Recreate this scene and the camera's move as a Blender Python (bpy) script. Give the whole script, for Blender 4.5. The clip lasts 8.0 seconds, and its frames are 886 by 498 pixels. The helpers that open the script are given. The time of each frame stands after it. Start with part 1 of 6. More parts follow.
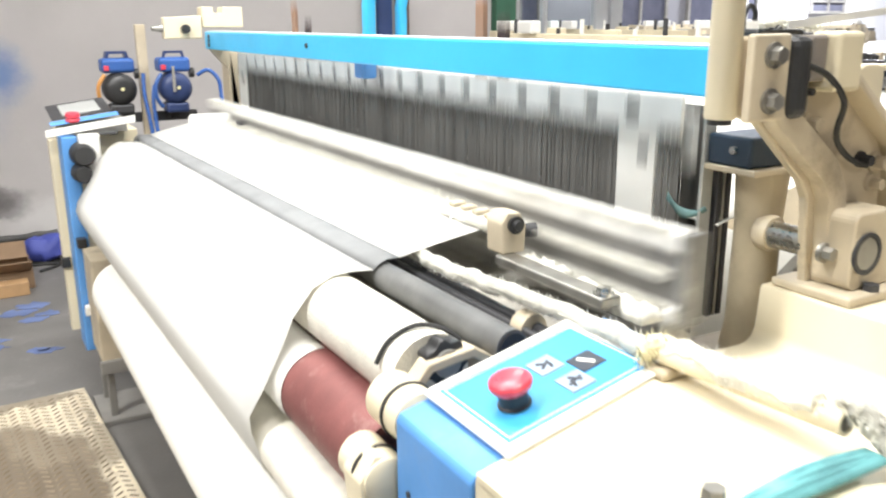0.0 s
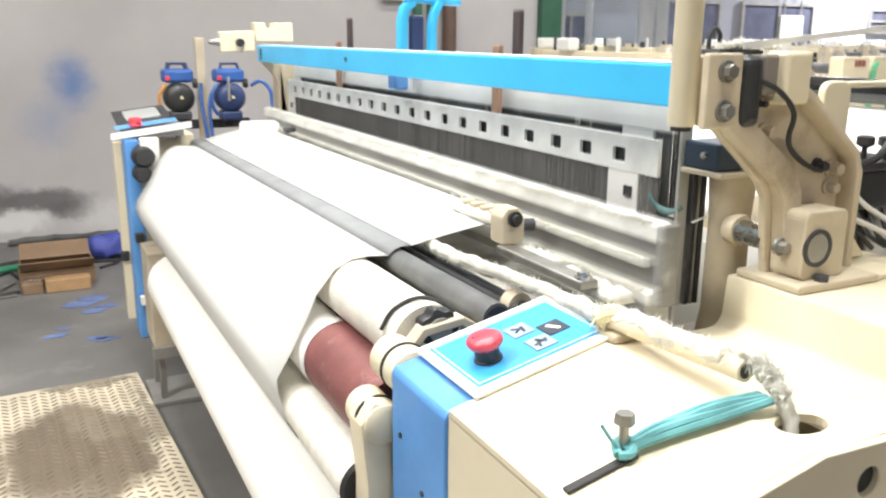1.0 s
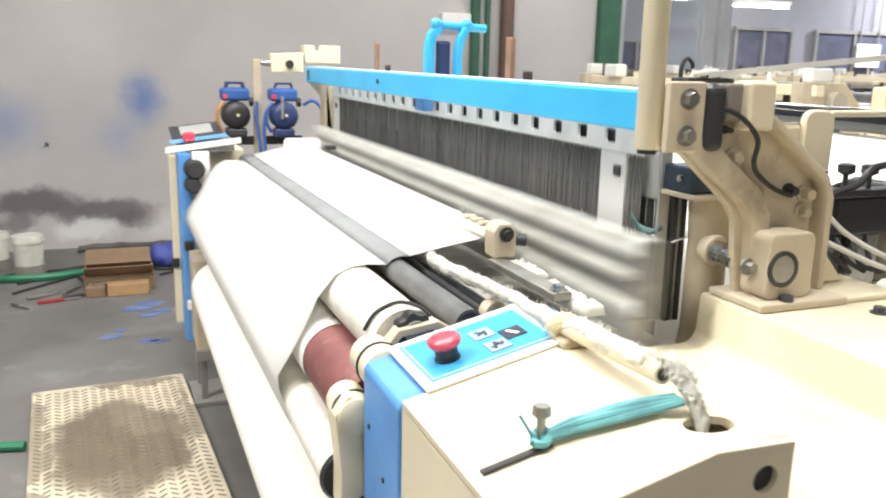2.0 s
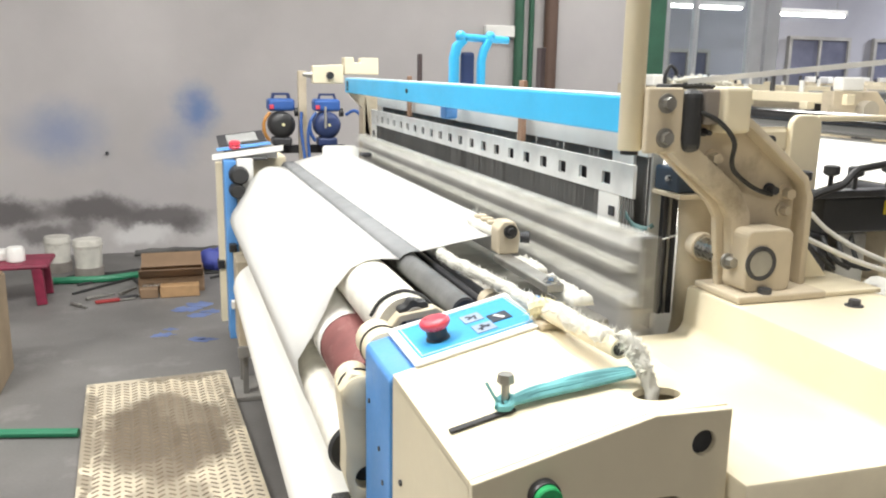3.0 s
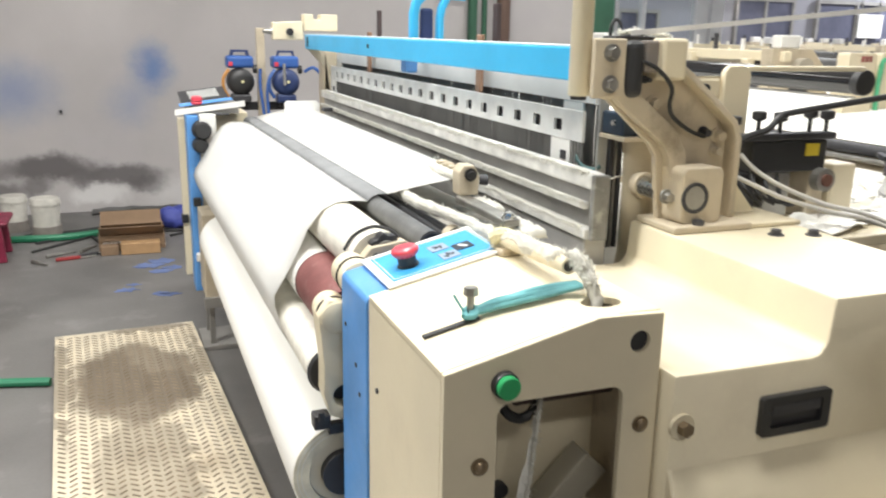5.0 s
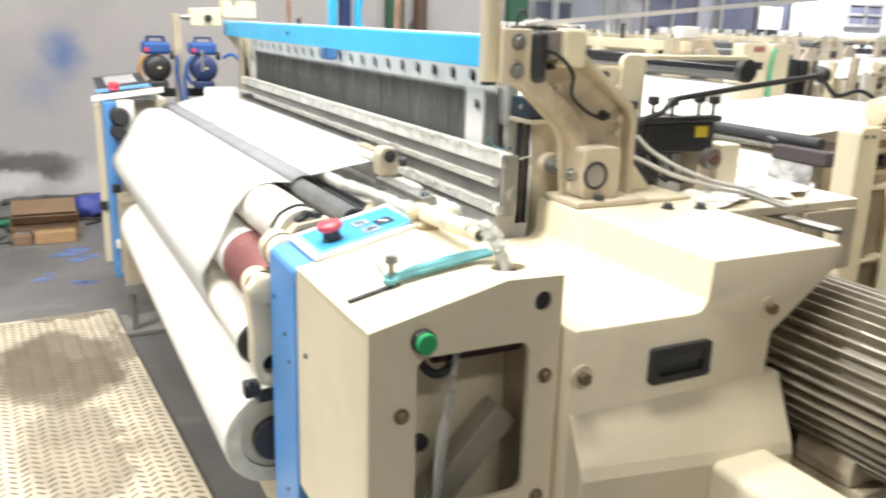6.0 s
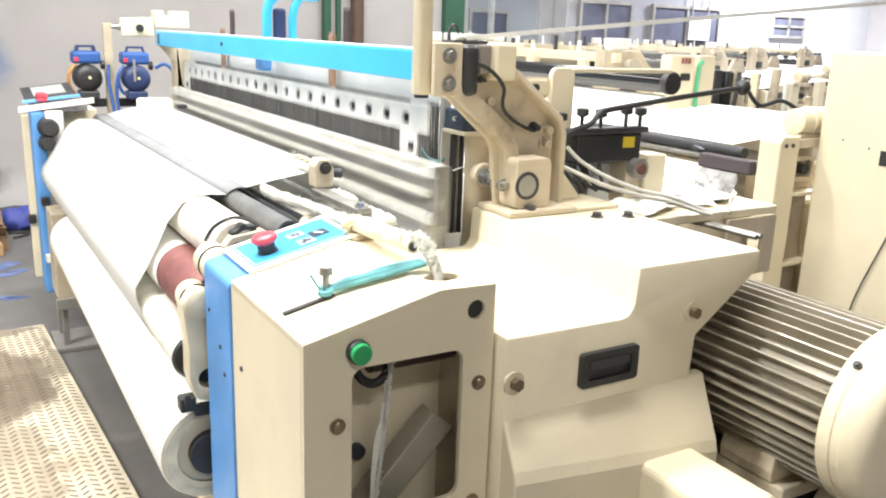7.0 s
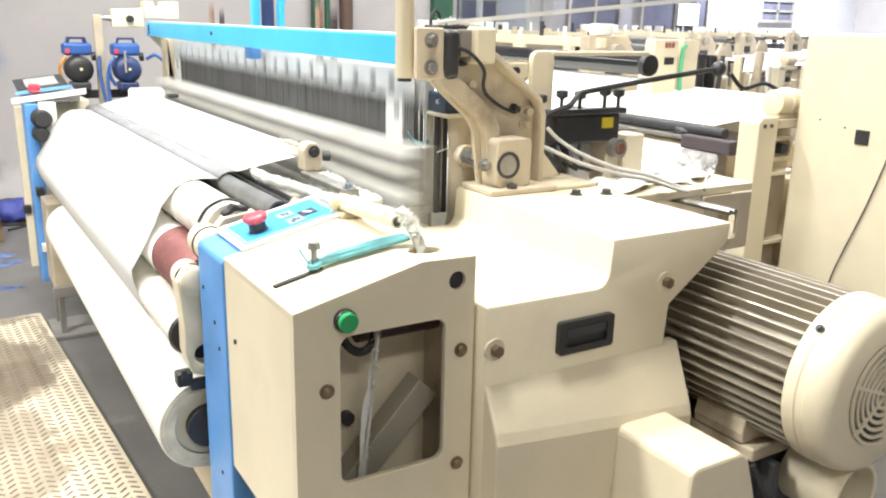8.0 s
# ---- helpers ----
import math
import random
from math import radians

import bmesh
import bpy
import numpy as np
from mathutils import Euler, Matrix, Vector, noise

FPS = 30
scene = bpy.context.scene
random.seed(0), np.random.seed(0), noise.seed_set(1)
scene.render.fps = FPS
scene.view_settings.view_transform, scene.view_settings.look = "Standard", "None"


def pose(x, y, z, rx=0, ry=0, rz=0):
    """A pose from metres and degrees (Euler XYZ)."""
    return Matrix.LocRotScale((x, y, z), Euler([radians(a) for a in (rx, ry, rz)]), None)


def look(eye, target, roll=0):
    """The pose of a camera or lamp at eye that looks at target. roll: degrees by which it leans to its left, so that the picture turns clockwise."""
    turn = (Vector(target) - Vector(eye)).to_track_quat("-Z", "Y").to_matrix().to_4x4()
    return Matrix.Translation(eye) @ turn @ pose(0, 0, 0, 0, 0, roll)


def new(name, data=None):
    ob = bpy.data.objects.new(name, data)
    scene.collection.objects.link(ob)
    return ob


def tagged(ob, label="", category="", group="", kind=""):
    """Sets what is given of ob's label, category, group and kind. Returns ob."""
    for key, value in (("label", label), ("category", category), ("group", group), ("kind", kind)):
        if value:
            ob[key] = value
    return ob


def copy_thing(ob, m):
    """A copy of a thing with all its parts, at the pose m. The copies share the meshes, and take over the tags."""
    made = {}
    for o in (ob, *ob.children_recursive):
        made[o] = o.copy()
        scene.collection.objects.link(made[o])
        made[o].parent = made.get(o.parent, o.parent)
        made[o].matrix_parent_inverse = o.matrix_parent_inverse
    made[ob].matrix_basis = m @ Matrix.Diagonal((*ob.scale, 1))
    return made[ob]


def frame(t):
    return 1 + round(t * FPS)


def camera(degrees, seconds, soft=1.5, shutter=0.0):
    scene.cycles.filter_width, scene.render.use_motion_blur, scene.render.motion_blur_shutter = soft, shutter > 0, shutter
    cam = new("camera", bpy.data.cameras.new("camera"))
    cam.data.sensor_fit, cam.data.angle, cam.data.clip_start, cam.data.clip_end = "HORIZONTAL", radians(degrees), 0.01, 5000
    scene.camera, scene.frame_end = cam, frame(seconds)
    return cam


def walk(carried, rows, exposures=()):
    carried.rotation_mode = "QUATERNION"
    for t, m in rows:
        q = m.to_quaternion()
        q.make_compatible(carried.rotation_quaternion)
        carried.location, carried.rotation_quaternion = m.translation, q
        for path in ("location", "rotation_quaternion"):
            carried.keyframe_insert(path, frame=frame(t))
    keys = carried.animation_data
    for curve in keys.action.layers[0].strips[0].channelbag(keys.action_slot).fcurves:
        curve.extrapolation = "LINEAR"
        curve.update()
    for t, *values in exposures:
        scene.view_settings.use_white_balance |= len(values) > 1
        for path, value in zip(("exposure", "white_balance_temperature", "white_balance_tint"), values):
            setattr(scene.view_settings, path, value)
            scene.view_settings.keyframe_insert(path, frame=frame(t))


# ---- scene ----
cam = camera(56.2, 8.0, soft=2.0, shutter=0.9)
PATH = [
    (0, (0.002, 0.114, 1.195), (0.966, 1.785, 0.667), -0.2),
    (0.5, (-0.01, 0.026, 1.193), (0.904, 1.722, 0.658), 0.0),
    (1, (-0.018, -0.059, 1.198), (0.844, 1.677, 0.704), 0.4),
    (1.5, (0.018, -0.116, 1.203), (0.812, 1.66, 0.74), 1.0),
    (3, (0.095, -0.314, 1.2), (0.693, 1.548, 0.78), 0.9),
    (3.5, (0.106, -0.335, 1.187), (0.686, 1.534, 0.777), 0.8),
    (4, (0.1, -0.36, 1.185), (0.696, 1.493, 0.725), 1.1),
    (5.5, (0.006, -0.477, 1.187), (0.776, 1.295, 0.67), 1.2),
    (6, (-0.002, -0.523, 1.189), (0.865, 1.2, 0.661), 1.7),
    (6.5, (0.003, -0.535, 1.196), (0.978, 1.132, 0.678), 2.2),
    (7, (-0.002, -0.545, 1.198), (0.991, 1.115, 0.694), 2.0),
    (7.5, (-0.007, -0.582, 1.194), (0.99, 1.074, 0.678), 1.6),
    (8, (-0.019, -0.608, 1.192), (0.984, 1.04, 0.664), 1.3),
]
EXPOSURES = [(0, 1.15), (1, 1.00), (1.5, 1.00), (3, 0.90), (4, 0.81), (5.5, 0.85), (6.2, 1.25), (7, 1.4), (8, 1.38)]
walk(cam, [(t, look(eye, target, roll)) for t, eye, target, roll in PATH], EXPOSURES)


# ---------------------------------------------------------------- helpers
def part(name, bm, material, parent=None, label=""):
    me = bpy.data.meshes.new(name)
    bmesh.ops.recalc_face_normals(bm, faces=bm.faces)
    bm.to_mesh(me)
    bm.free()
    me.materials.append(material)
    ob = new(name, me)
    if parent is not None:
        ob.parent = parent
    if label:
        ob["label"] = label
    return ob


def smooth(ob, angle=40):
    for p in ob.data.polygons:
        p.use_smooth = True
    ob.data.set_sharp_from_angle(angle=radians(angle))
    return ob


def thing(name, label, category, group="", kind=""):
    return tagged(new(name), label, category, group, kind)


def B():
    return bmesh.new()


def box(bm, x0, x1, y0, y1, z0, z1, bevel=0.0, m=None, seg=2):
    m = m or Matrix.Identity(4)
    c = [m @ Vector(p) for p in ((x0, y0, z0), (x1, y0, z0), (x1, y1, z0), (x0, y1, z0), (x0, y0, z1), (x1, y0, z1), (x1, y1, z1), (x0, y1, z1))]
    v = [bm.verts.new(p) for p in c]
    fs = [bm.faces.new([v[i] for i in f]) for f in ((0, 3, 2, 1), (4, 5, 6, 7), (0, 1, 5, 4), (1, 2, 6, 5), (2, 3, 7, 6), (3, 0, 4, 7))]
    if bevel:
        edges = list({e for f in fs for e in f.edges})
        bmesh.ops.bevel(bm, geom=edges, offset=bevel, segments=seg, affect="EDGES", profile=0.5)
    return bm


def place(axis, a, b, c):
    return {"x": (c, a, b), "y": (a, c, b), "z": (a, b, c)}[axis]


def prism(bm, outer, axis, c0, c1, holes=(), bevel=0.0):
    """A plate of the outline `outer`, with holes, from c0 to c1 along the axis."""
    edges = []
    for loop in (outer, *holes):
        vs = [bm.verts.new(place(axis, a, b, c0)) for a, b in loop]
        edges += [bm.edges.new((vs[k], vs[(k + 1) % len(vs)])) for k in range(len(vs))]
    made = bmesh.ops.triangle_fill(bm, edges=edges, use_beauty=True)
    faces = [g for g in made["geom"] if isinstance(g, bmesh.types.BMFace)]
    bmesh.ops.dissolve_limit(bm, angle_limit=0.01, verts=list({v for f in faces for v in f.verts}), edges=list({e for f in faces for e in f.edges}))
    faces = [f for f in bm.faces if all(abs(v.co["xyz".index(axis)] - c0) < 1e-7 for v in f.verts)]
    ext = bmesh.ops.extrude_face_region(bm, geom=faces)
    d = Vector(place(axis, 0, 0, c1 - c0))
    moved = [g for g in ext["geom"] if isinstance(g, bmesh.types.BMVert)]
    for v in moved:
        v.co += d
    if bevel:
        bm.normal_update()
        sharp = [e for e in bm.edges if len(e.link_faces) == 2 and e.calc_face_angle(0) > 0.5]
        bmesh.ops.bevel(bm, geom=sharp, offset=bevel, segments=2, affect="EDGES", profile=0.5)
    return bm


def rounded(a0, a1, b0, b1, r, n=4):
    out = []
    for ca, cb, start in ((a1 - r, b1 - r, 0), (a0 + r, b1 - r, 90), (a0 + r, b0 + r, 180), (a1 - r, b0 + r, 270)):
        for k in range(n + 1):
            t = radians(start + 90 * k / n)
            out.append((ca + r * math.cos(t), cb + r * math.sin(t)))
    return out


def ring_pts(a, b, r, n=20):
    return [(a + r * math.cos(2 * math.pi * k / n), b + r * math.sin(2 * math.pi * k / n)) for k in range(n)]


def cyl(bm, p0, p1, r, seg=24, r2=None, bevel=0.0):
    p0, p1 = Vector(p0), Vector(p1)
    d = p1 - p0
    m = Matrix.Translation((p0 + p1) / 2) @ d.to_track_quat("Z", "Y").to_matrix().to_4x4()
    got = bmesh.ops.create_cone(bm, cap_ends=True, segments=seg, radius1=r, radius2=r if r2 is None else r2, depth=d.length, matrix=m)
    if bevel:
        vs = set(got["verts"])
        es = [e for e in bm.edges if e.verts[0] in vs and e.verts[1] in vs and any(len(f.verts) > 4 for f in e.link_faces)]
        bmesh.ops.bevel(bm, geom=es, offset=bevel, segments=2, affect="EDGES", profile=0.5)
    return bm


def lathe(bm, prof, axis_p, axis_d, seg=32, caps=True):
    """prof: (along, radius) pairs turned round an axis."""
    axis_p = Vector(axis_p)
    q = Vector(axis_d).to_track_quat("Z", "Y").to_matrix()
    rows = []
    for a, r in prof:
        rows.append([bm.verts.new(axis_p + q @ Vector((r * math.cos(2 * math.pi * k / seg), r * math.sin(2 * math.pi * k / seg), a))) for k in range(seg)])
    for u, w in zip(rows, rows[1:]):
        for k in range(seg):
            bm.faces.new((u[k], u[(k + 1) % seg], w[(k + 1) % seg], w[k]))
    if caps:
        bm.faces.new(rows[0][::-1])
        bm.faces.new(rows[-1])
    return bm


def smoothed(pts, n=6):
    pts = [Vector(p) for p in pts]
    out = []
    for i in range(len(pts) - 1):
        p0, p1, p2, p3 = pts[max(i - 1, 0)], pts[i], pts[i + 1], pts[min(i + 2, len(pts) - 1)]
        for k in range(n):
            t = k / n
            out.append(0.5 * (2 * p1 + (p2 - p0) * t + (2 * p0 - 5 * p1 + 4 * p2 - p3) * t * t + (3 * p1 - p0 - 3 * p2 + p3) * t ** 3))
    return out + [pts[-1]]


def hose(bm, pts, r, seg=8, n=6):
    pts = smoothed(pts, n) if n > 1 else [Vector(p) for p in pts]
    up = Vector((0.13, 0.21, 0.97))
    rows = []
    for i, p in enumerate(pts):
        d = (pts[min(i + 1, len(pts) - 1)] - pts[max(i - 1, 0)]).normalized()
        a = d.cross(up).normalized()
        b = d.cross(a)
        rows.append([bm.verts.new(p + r * (math.cos(2 * math.pi * k / seg) * a + math.sin(2 * math.pi * k / seg) * b)) for k in range(seg)])
    for u, w in zip(rows, rows[1:]):
        for k in range(seg):
            bm.faces.new((u[k], u[(k + 1) % seg], w[(k + 1) % seg], w[k]))
    bm.faces.new(rows[0][::-1])
    bm.faces.new(rows[-1])
    return bm


def bolt(bm, p, d, r=0.011, h=0.008, washer=1.45):
    p, d = Vector(p), Vector(d).normalized()
    cyl(bm, p - d * 0.002, p + d * 0.003, r * washer, 20)
    cyl(bm, p + d * 0.003, p + d * (0.003 + h), r, 6, r * 0.96)
    return bm


# ---------------------------------------------------------------- light
world = bpy.data.worlds.new("hall_world")
scene.world = world
world.use_nodes = True
bg = world.node_tree.nodes["Background"]
bg.inputs[0].default_value = (0.9, 0.95, 1.0, 1)
bg.inputs[1].default_value = 0.25


def ceiling_lamp(x, y, z, length, watts):
    la = bpy.data.lights.new("tube_light", "AREA")
    la.shape, la.size, la.size_y, la.energy, la.color = "RECTANGLE", length, 0.22, watts, ((1.0, 0.995, 0.965) if x < 4 else (0.91, 0.93, 1.0))
    ob = new("tube_light", la)
    ob.matrix_world = pose(x, y, z)
    return ob


# ---------------------------------------------------------------- materials
def mat(name, colour, rough=0.5, metal=0.0, var=0.08, scale=6.0, fine=120.0, bump=0.05, stain=None, stain_scale=2.0, stain_amount=0.5, coat=0.0, spec=0.5):
    m = bpy.data.materials.new(name)
    m.use_nodes = True
    nt = m.node_tree
    b = nt.nodes["Principled BSDF"]
    tc = nt.nodes.new("ShaderNodeTexCoord")
    geo = nt.nodes.new("ShaderNodeNewGeometry")
    n1 = nt.nodes.new("ShaderNodeTexNoise")
    n1.inputs["Scale"].default_value, n1.inputs["Detail"].default_value = scale, 5
    n2 = nt.nodes.new("ShaderNodeTexNoise")
    n2.inputs["Scale"].default_value, n2.inputs["Detail"].default_value = fine, 3
    for n in (n1, n2):
        nt.links.new(geo.outputs["Position"] if name in WORLD_MATS else tc.outputs["Object"], n.inputs["Vector"])
    lo = tuple(c * (1 - var * 1.6) for c in colour)
    hi = tuple(min(1, c * (1 + var)) for c in colour)
    mix = nt.nodes.new("ShaderNodeMix")
    mix.data_type = "RGBA"
    mix.inputs[6].default_value, mix.inputs[7].default_value = (*lo, 1), (*hi, 1)
    ramp = nt.nodes.new("ShaderNodeMapRange")
    ramp.inputs[1].default_value, ramp.inputs[2].default_value = 0.3, 0.7
    nt.links.new(n1.outputs["Fac"], ramp.inputs[0])
    nt.links.new(ramp.outputs[0], mix.inputs[0])
    out = mix.outputs[2]
    if stain:
        n3 = nt.nodes.new("ShaderNodeTexNoise")
        n3.inputs["Scale"].default_value, n3.inputs["Detail"].default_value, n3.inputs["Roughness"].default_value = stain_scale, 8, 0.65
        nt.links.new(geo.outputs["Position"] if name in WORLD_MATS else tc.outputs["Object"], n3.inputs["Vector"])
        r3 = nt.nodes.new("ShaderNodeMapRange")
        r3.inputs[1].default_value, r3.inputs[2].default_value, r3.inputs[4].default_value = 0.56, 0.72, stain_amount
        nt.links.new(n3.outputs["Fac"], r3.inputs[0])
        mx = nt.nodes.new("ShaderNodeMix")
        mx.data_type = "RGBA"
        mx.inputs[7].default_value = (*stain, 1)
        nt.links.new(r3.outputs[0], mx.inputs[0])
        nt.links.new(out, mx.inputs[6])
        out = mx.outputs[2]
    nt.links.new(out, b.inputs["Base Color"])
    rr = nt.nodes.new("ShaderNodeMapRange")
    rr.inputs[3].default_value, rr.inputs[4].default_value = max(0.02, rough - 0.1), min(1, rough + 0.1)
    nt.links.new(n2.outputs["Fac"], rr.inputs[0])
    nt.links.new(rr.outputs[0], b.inputs["Roughness"])
    b.inputs["Metallic"].default_value = metal
    b.inputs["Specular IOR Level"].default_value = spec
    b.inputs["Coat Weight"].default_value = coat
    if bump:
        bp = nt.nodes.new("ShaderNodeBump")
        bp.inputs["Strength"].default_value, bp.inputs["Distance"].default_value = bump, 0.003
        nt.links.new(n2.outputs["Fac"], bp.inputs["Height"])
        nt.links.new(bp.outputs[0], b.inputs["Normal"])
    return m


WORLD_MATS = {"concrete_floor", "wall_plaster"}
CREAM = mat("cream_paint", (0.76, 0.675, 0.49), 0.42, var=0.05, scale=5, bump=0.06, stain=(0.50, 0.42, 0.30), stain_scale=5, stain_amount=0.25)
# Darker cream with grease stains; the arm's shade is put into its base colour.
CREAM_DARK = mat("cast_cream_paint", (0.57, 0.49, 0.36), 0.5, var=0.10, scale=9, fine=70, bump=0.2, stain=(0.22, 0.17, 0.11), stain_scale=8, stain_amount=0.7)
BLUE = mat("sky_blue_paint", (0.05, 0.46, 0.80), 0.35, var=0.06, bump=0.03)
BLUE_DEEP = mat("deep_blue_paint", (0.11, 0.32, 0.70), 0.45, var=0.12, bump=0.05, stain=(0.20, 0.30, 0.45), stain_scale=6)
NAVY = mat("navy_plastic", (0.03, 0.05, 0.14), 0.4, var=0.15)
DARKBLUE = mat("dark_blue_block", (0.025, 0.045, 0.075), 0.5, var=0.15)
STEEL = mat("bright_steel", (0.62, 0.62, 0.60), 0.28, 1.0, var=0.08, scale=20)
STEEL_DULL = mat("dull_steel", (0.40, 0.39, 0.36), 0.45, 0.9, var=0.15, scale=15, stain=(0.16, 0.13, 0.10), stain_scale=12)
ALU = mat("aluminium", (0.70, 0.71, 0.72), 0.35, 0.8, var=0.05)
BLACK = mat("black_plastic", (0.03, 0.03, 0.031), 0.42, var=0.2)
BLACK_BAR = mat("black_bar_enamel", (0.12, 0.121, 0.12), 0.42, var=0.25, scale=14, stain=(0.22, 0.22, 0.21), stain_scale=9, stain_amount=0.5)
GLOSS_BLACK = mat("glossy_black_enamel", (0.014, 0.014, 0.015), 0.16, var=0.2, coat=0.5)
SCREW = mat("browned_screw", (0.26, 0.20, 0.13), 0.35, 0.8, var=0.15)
RUBBER = mat("black_rubber", (0.02, 0.02, 0.02), 0.6, var=0.2)
GAUZE = mat("white_gauze_cloth", (0.89, 0.875, 0.82), 0.9, var=0.02, scale=3, fine=900, bump=0.1, spec=0.1)
GAUZE_BAR = mat("gauze_over_black_bar", (0.24, 0.245, 0.25), 0.75, var=0.10, scale=12, fine=600, bump=0.1, spec=0.3)
CREAM_ROLL = mat("cork_roll_cover", (0.78, 0.75, 0.66), 0.8, var=0.07, scale=30, fine=260, bump=0.35, spec=0.2)
BROWN_ROLL = mat("red_brown_rubber_roll", (0.21, 0.075, 0.07), 0.55, var=0.14, scale=18, fine=300, bump=0.15, stain=(0.42, 0.30, 0.28), stain_scale=30, stain_amount=0.4)
FLOOR_MAT = mat("concrete_floor", (0.160, 0.154, 0.148), 0.55, var=0.14, scale=2.2, fine=90, bump=0.12, stain=(0.29, 0.28, 0.27), stain_scale=3.0, stain_amount=0.6)
PLATE_MAT = mat("worn_tread_plate", (0.73, 0.65, 0.50), 0.5, 0.25, var=0.12, scale=9, fine=150, bump=0.2, stain=(0.30, 0.22, 0.13), stain_scale=3.2, stain_amount=0.6)
WHITE_PLASTIC = mat("white_plastic", (0.82, 0.81, 0.77), 0.4, var=0.04)
RED = mat("red_button", (0.66, 0.06, 0.09), 0.3, var=0.05, coat=0.4)
GREEN_BTN = mat("green_button", (0.03, 0.36, 0.12), 0.35, var=0.05)
GREEN_PAINT = mat("green_column_paint", (0.035, 0.12, 0.07), 0.55, var=0.15)
GREEN_HOSE = mat("green_hose", (0.02, 0.20, 0.10), 0.45, var=0.12)
TEAL = mat("teal_cloth_strip", (0.14, 0.38, 0.40), 0.85, var=0.2, scale=30, bump=0.3)
def sheer(m, share):
    """Lets light through a thin woven cloth."""
    nt = m.node_tree
    b, o = nt.nodes["Principled BSDF"], nt.nodes["Material Output"]
    tr = nt.nodes.new("ShaderNodeBsdfTranslucent"); tr.inputs[0].default_value = (0.86, 0.86, 0.82, 1)
    mx = nt.nodes.new("ShaderNodeMixShader"); mx.inputs[0].default_value = share
    nt.links.new(b.outputs[0], mx.inputs[1]); nt.links.new(tr.outputs[0], mx.inputs[2]); nt.links.new(mx.outputs[0], o.inputs[0])
    return m


SHEER = sheer(mat("sheer_gauze_cloth", (0.90, 0.89, 0.86), 0.9, var=0.02, scale=3, fine=900, bump=0.1, spec=0.1), 0.32)
FLUFF = sheer(mat("cotton_fluff", (0.86, 0.84, 0.77), 0.95, var=0.06, scale=40, bump=0.4, spec=0.05), 0.45)
CARD = mat("brown_cardboard", (0.25, 0.165, 0.10), 0.85, var=0.12, scale=6)
RED_PLASTIC = mat("dark_red_plastic", (0.22, 0.018, 0.05), 0.5, var=0.2, scale=14, stain=(0.12, 0.03, 0.04), stain_scale=9)
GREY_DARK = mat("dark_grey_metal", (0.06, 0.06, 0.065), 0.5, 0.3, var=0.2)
GREY_MID = mat("grey_painted_steel", (0.30, 0.29, 0.27), 0.5, 0.1, var=0.12)
WALL_MAT = mat("wall_plaster", (0.50, 0.478, 0.472), 0.9, var=0.07, scale=1.4, fine=60, bump=0.15, stain=(0.46, 0.44, 0.45), stain_scale=0.9, stain_amount=0.5, spec=0.2)


# ---------------------------------------------------------------- room
WY = 5.39


def build_room():
    bm = B(); box(bm, -4.0, 16.0, -5.0, 14.0, -0.2, 0.0)
    tagged(part("floor", bm, FLOOR_MAT), "grey worn concrete factory floor with stains", "floor", kind="structure")
    bm = B(); box(bm, -4.0, 3.46, WY, WY + 0.25, 0.0, 4.2)
    tagged(part("wall_north", bm, WALL_MAT), "grey plastered wall with blue paint smudges and damp", "wall", kind="structure")
    bm = B(); box(bm, -4.25, -4.0, -5.0, WY + 0.25, 0.0, 4.2)
    tagged(part("wall_west", bm, WALL_MAT), "plain grey plastered wall", "wall", kind="structure")
    bm = B(); box(bm, -4.25, 16.25, -5.25, -5.0, 0.0, 4.2)
    tagged(part("wall_south", bm, WALL_MAT), "plain grey plastered wall", "wall", kind="structure")
    bm = B(); box(bm, 16.0, 16.25, -5.0, 14.25, 0.0, 4.2)
    tagged(part("wall_east", bm, WALL_MAT), "plain pale wall of the weaving hall", "wall", kind="structure")
    bm = B(); box(bm, 3.46, 16.0, 14.0, 14.25, 0.0, 4.2)
    tagged(part("wall_hall_end", bm, WALL_MAT), "pale far end wall of the weaving hall", "wall", kind="structure")
    bm = B(); box(bm, 3.2, 3.46, WY + 0.25, 14.25, 0.0, 4.2)
    tagged(part("wall_hall_side", bm, WALL_MAT), "pale side wall of the far hall", "wall", kind="structure")
    bm = B(); box(bm, -4.25, 16.25, -5.25, 14.25, 4.2, 4.35)
    tagged(part("ceiling", bm, WALL_MAT), "plain pale ceiling of the factory hall", "ceiling", kind="structure")
    # steel column at the end of the plastered wall
    bm = B(); box(bm, 3.465, 3.64, WY - 0.06, WY + 0.1, 0.0, 4.2, 0.004)
    tagged(part("column", bm, GREEN_PAINT), "dark green painted steel column at wall end", "column", kind="structure")


build_room()


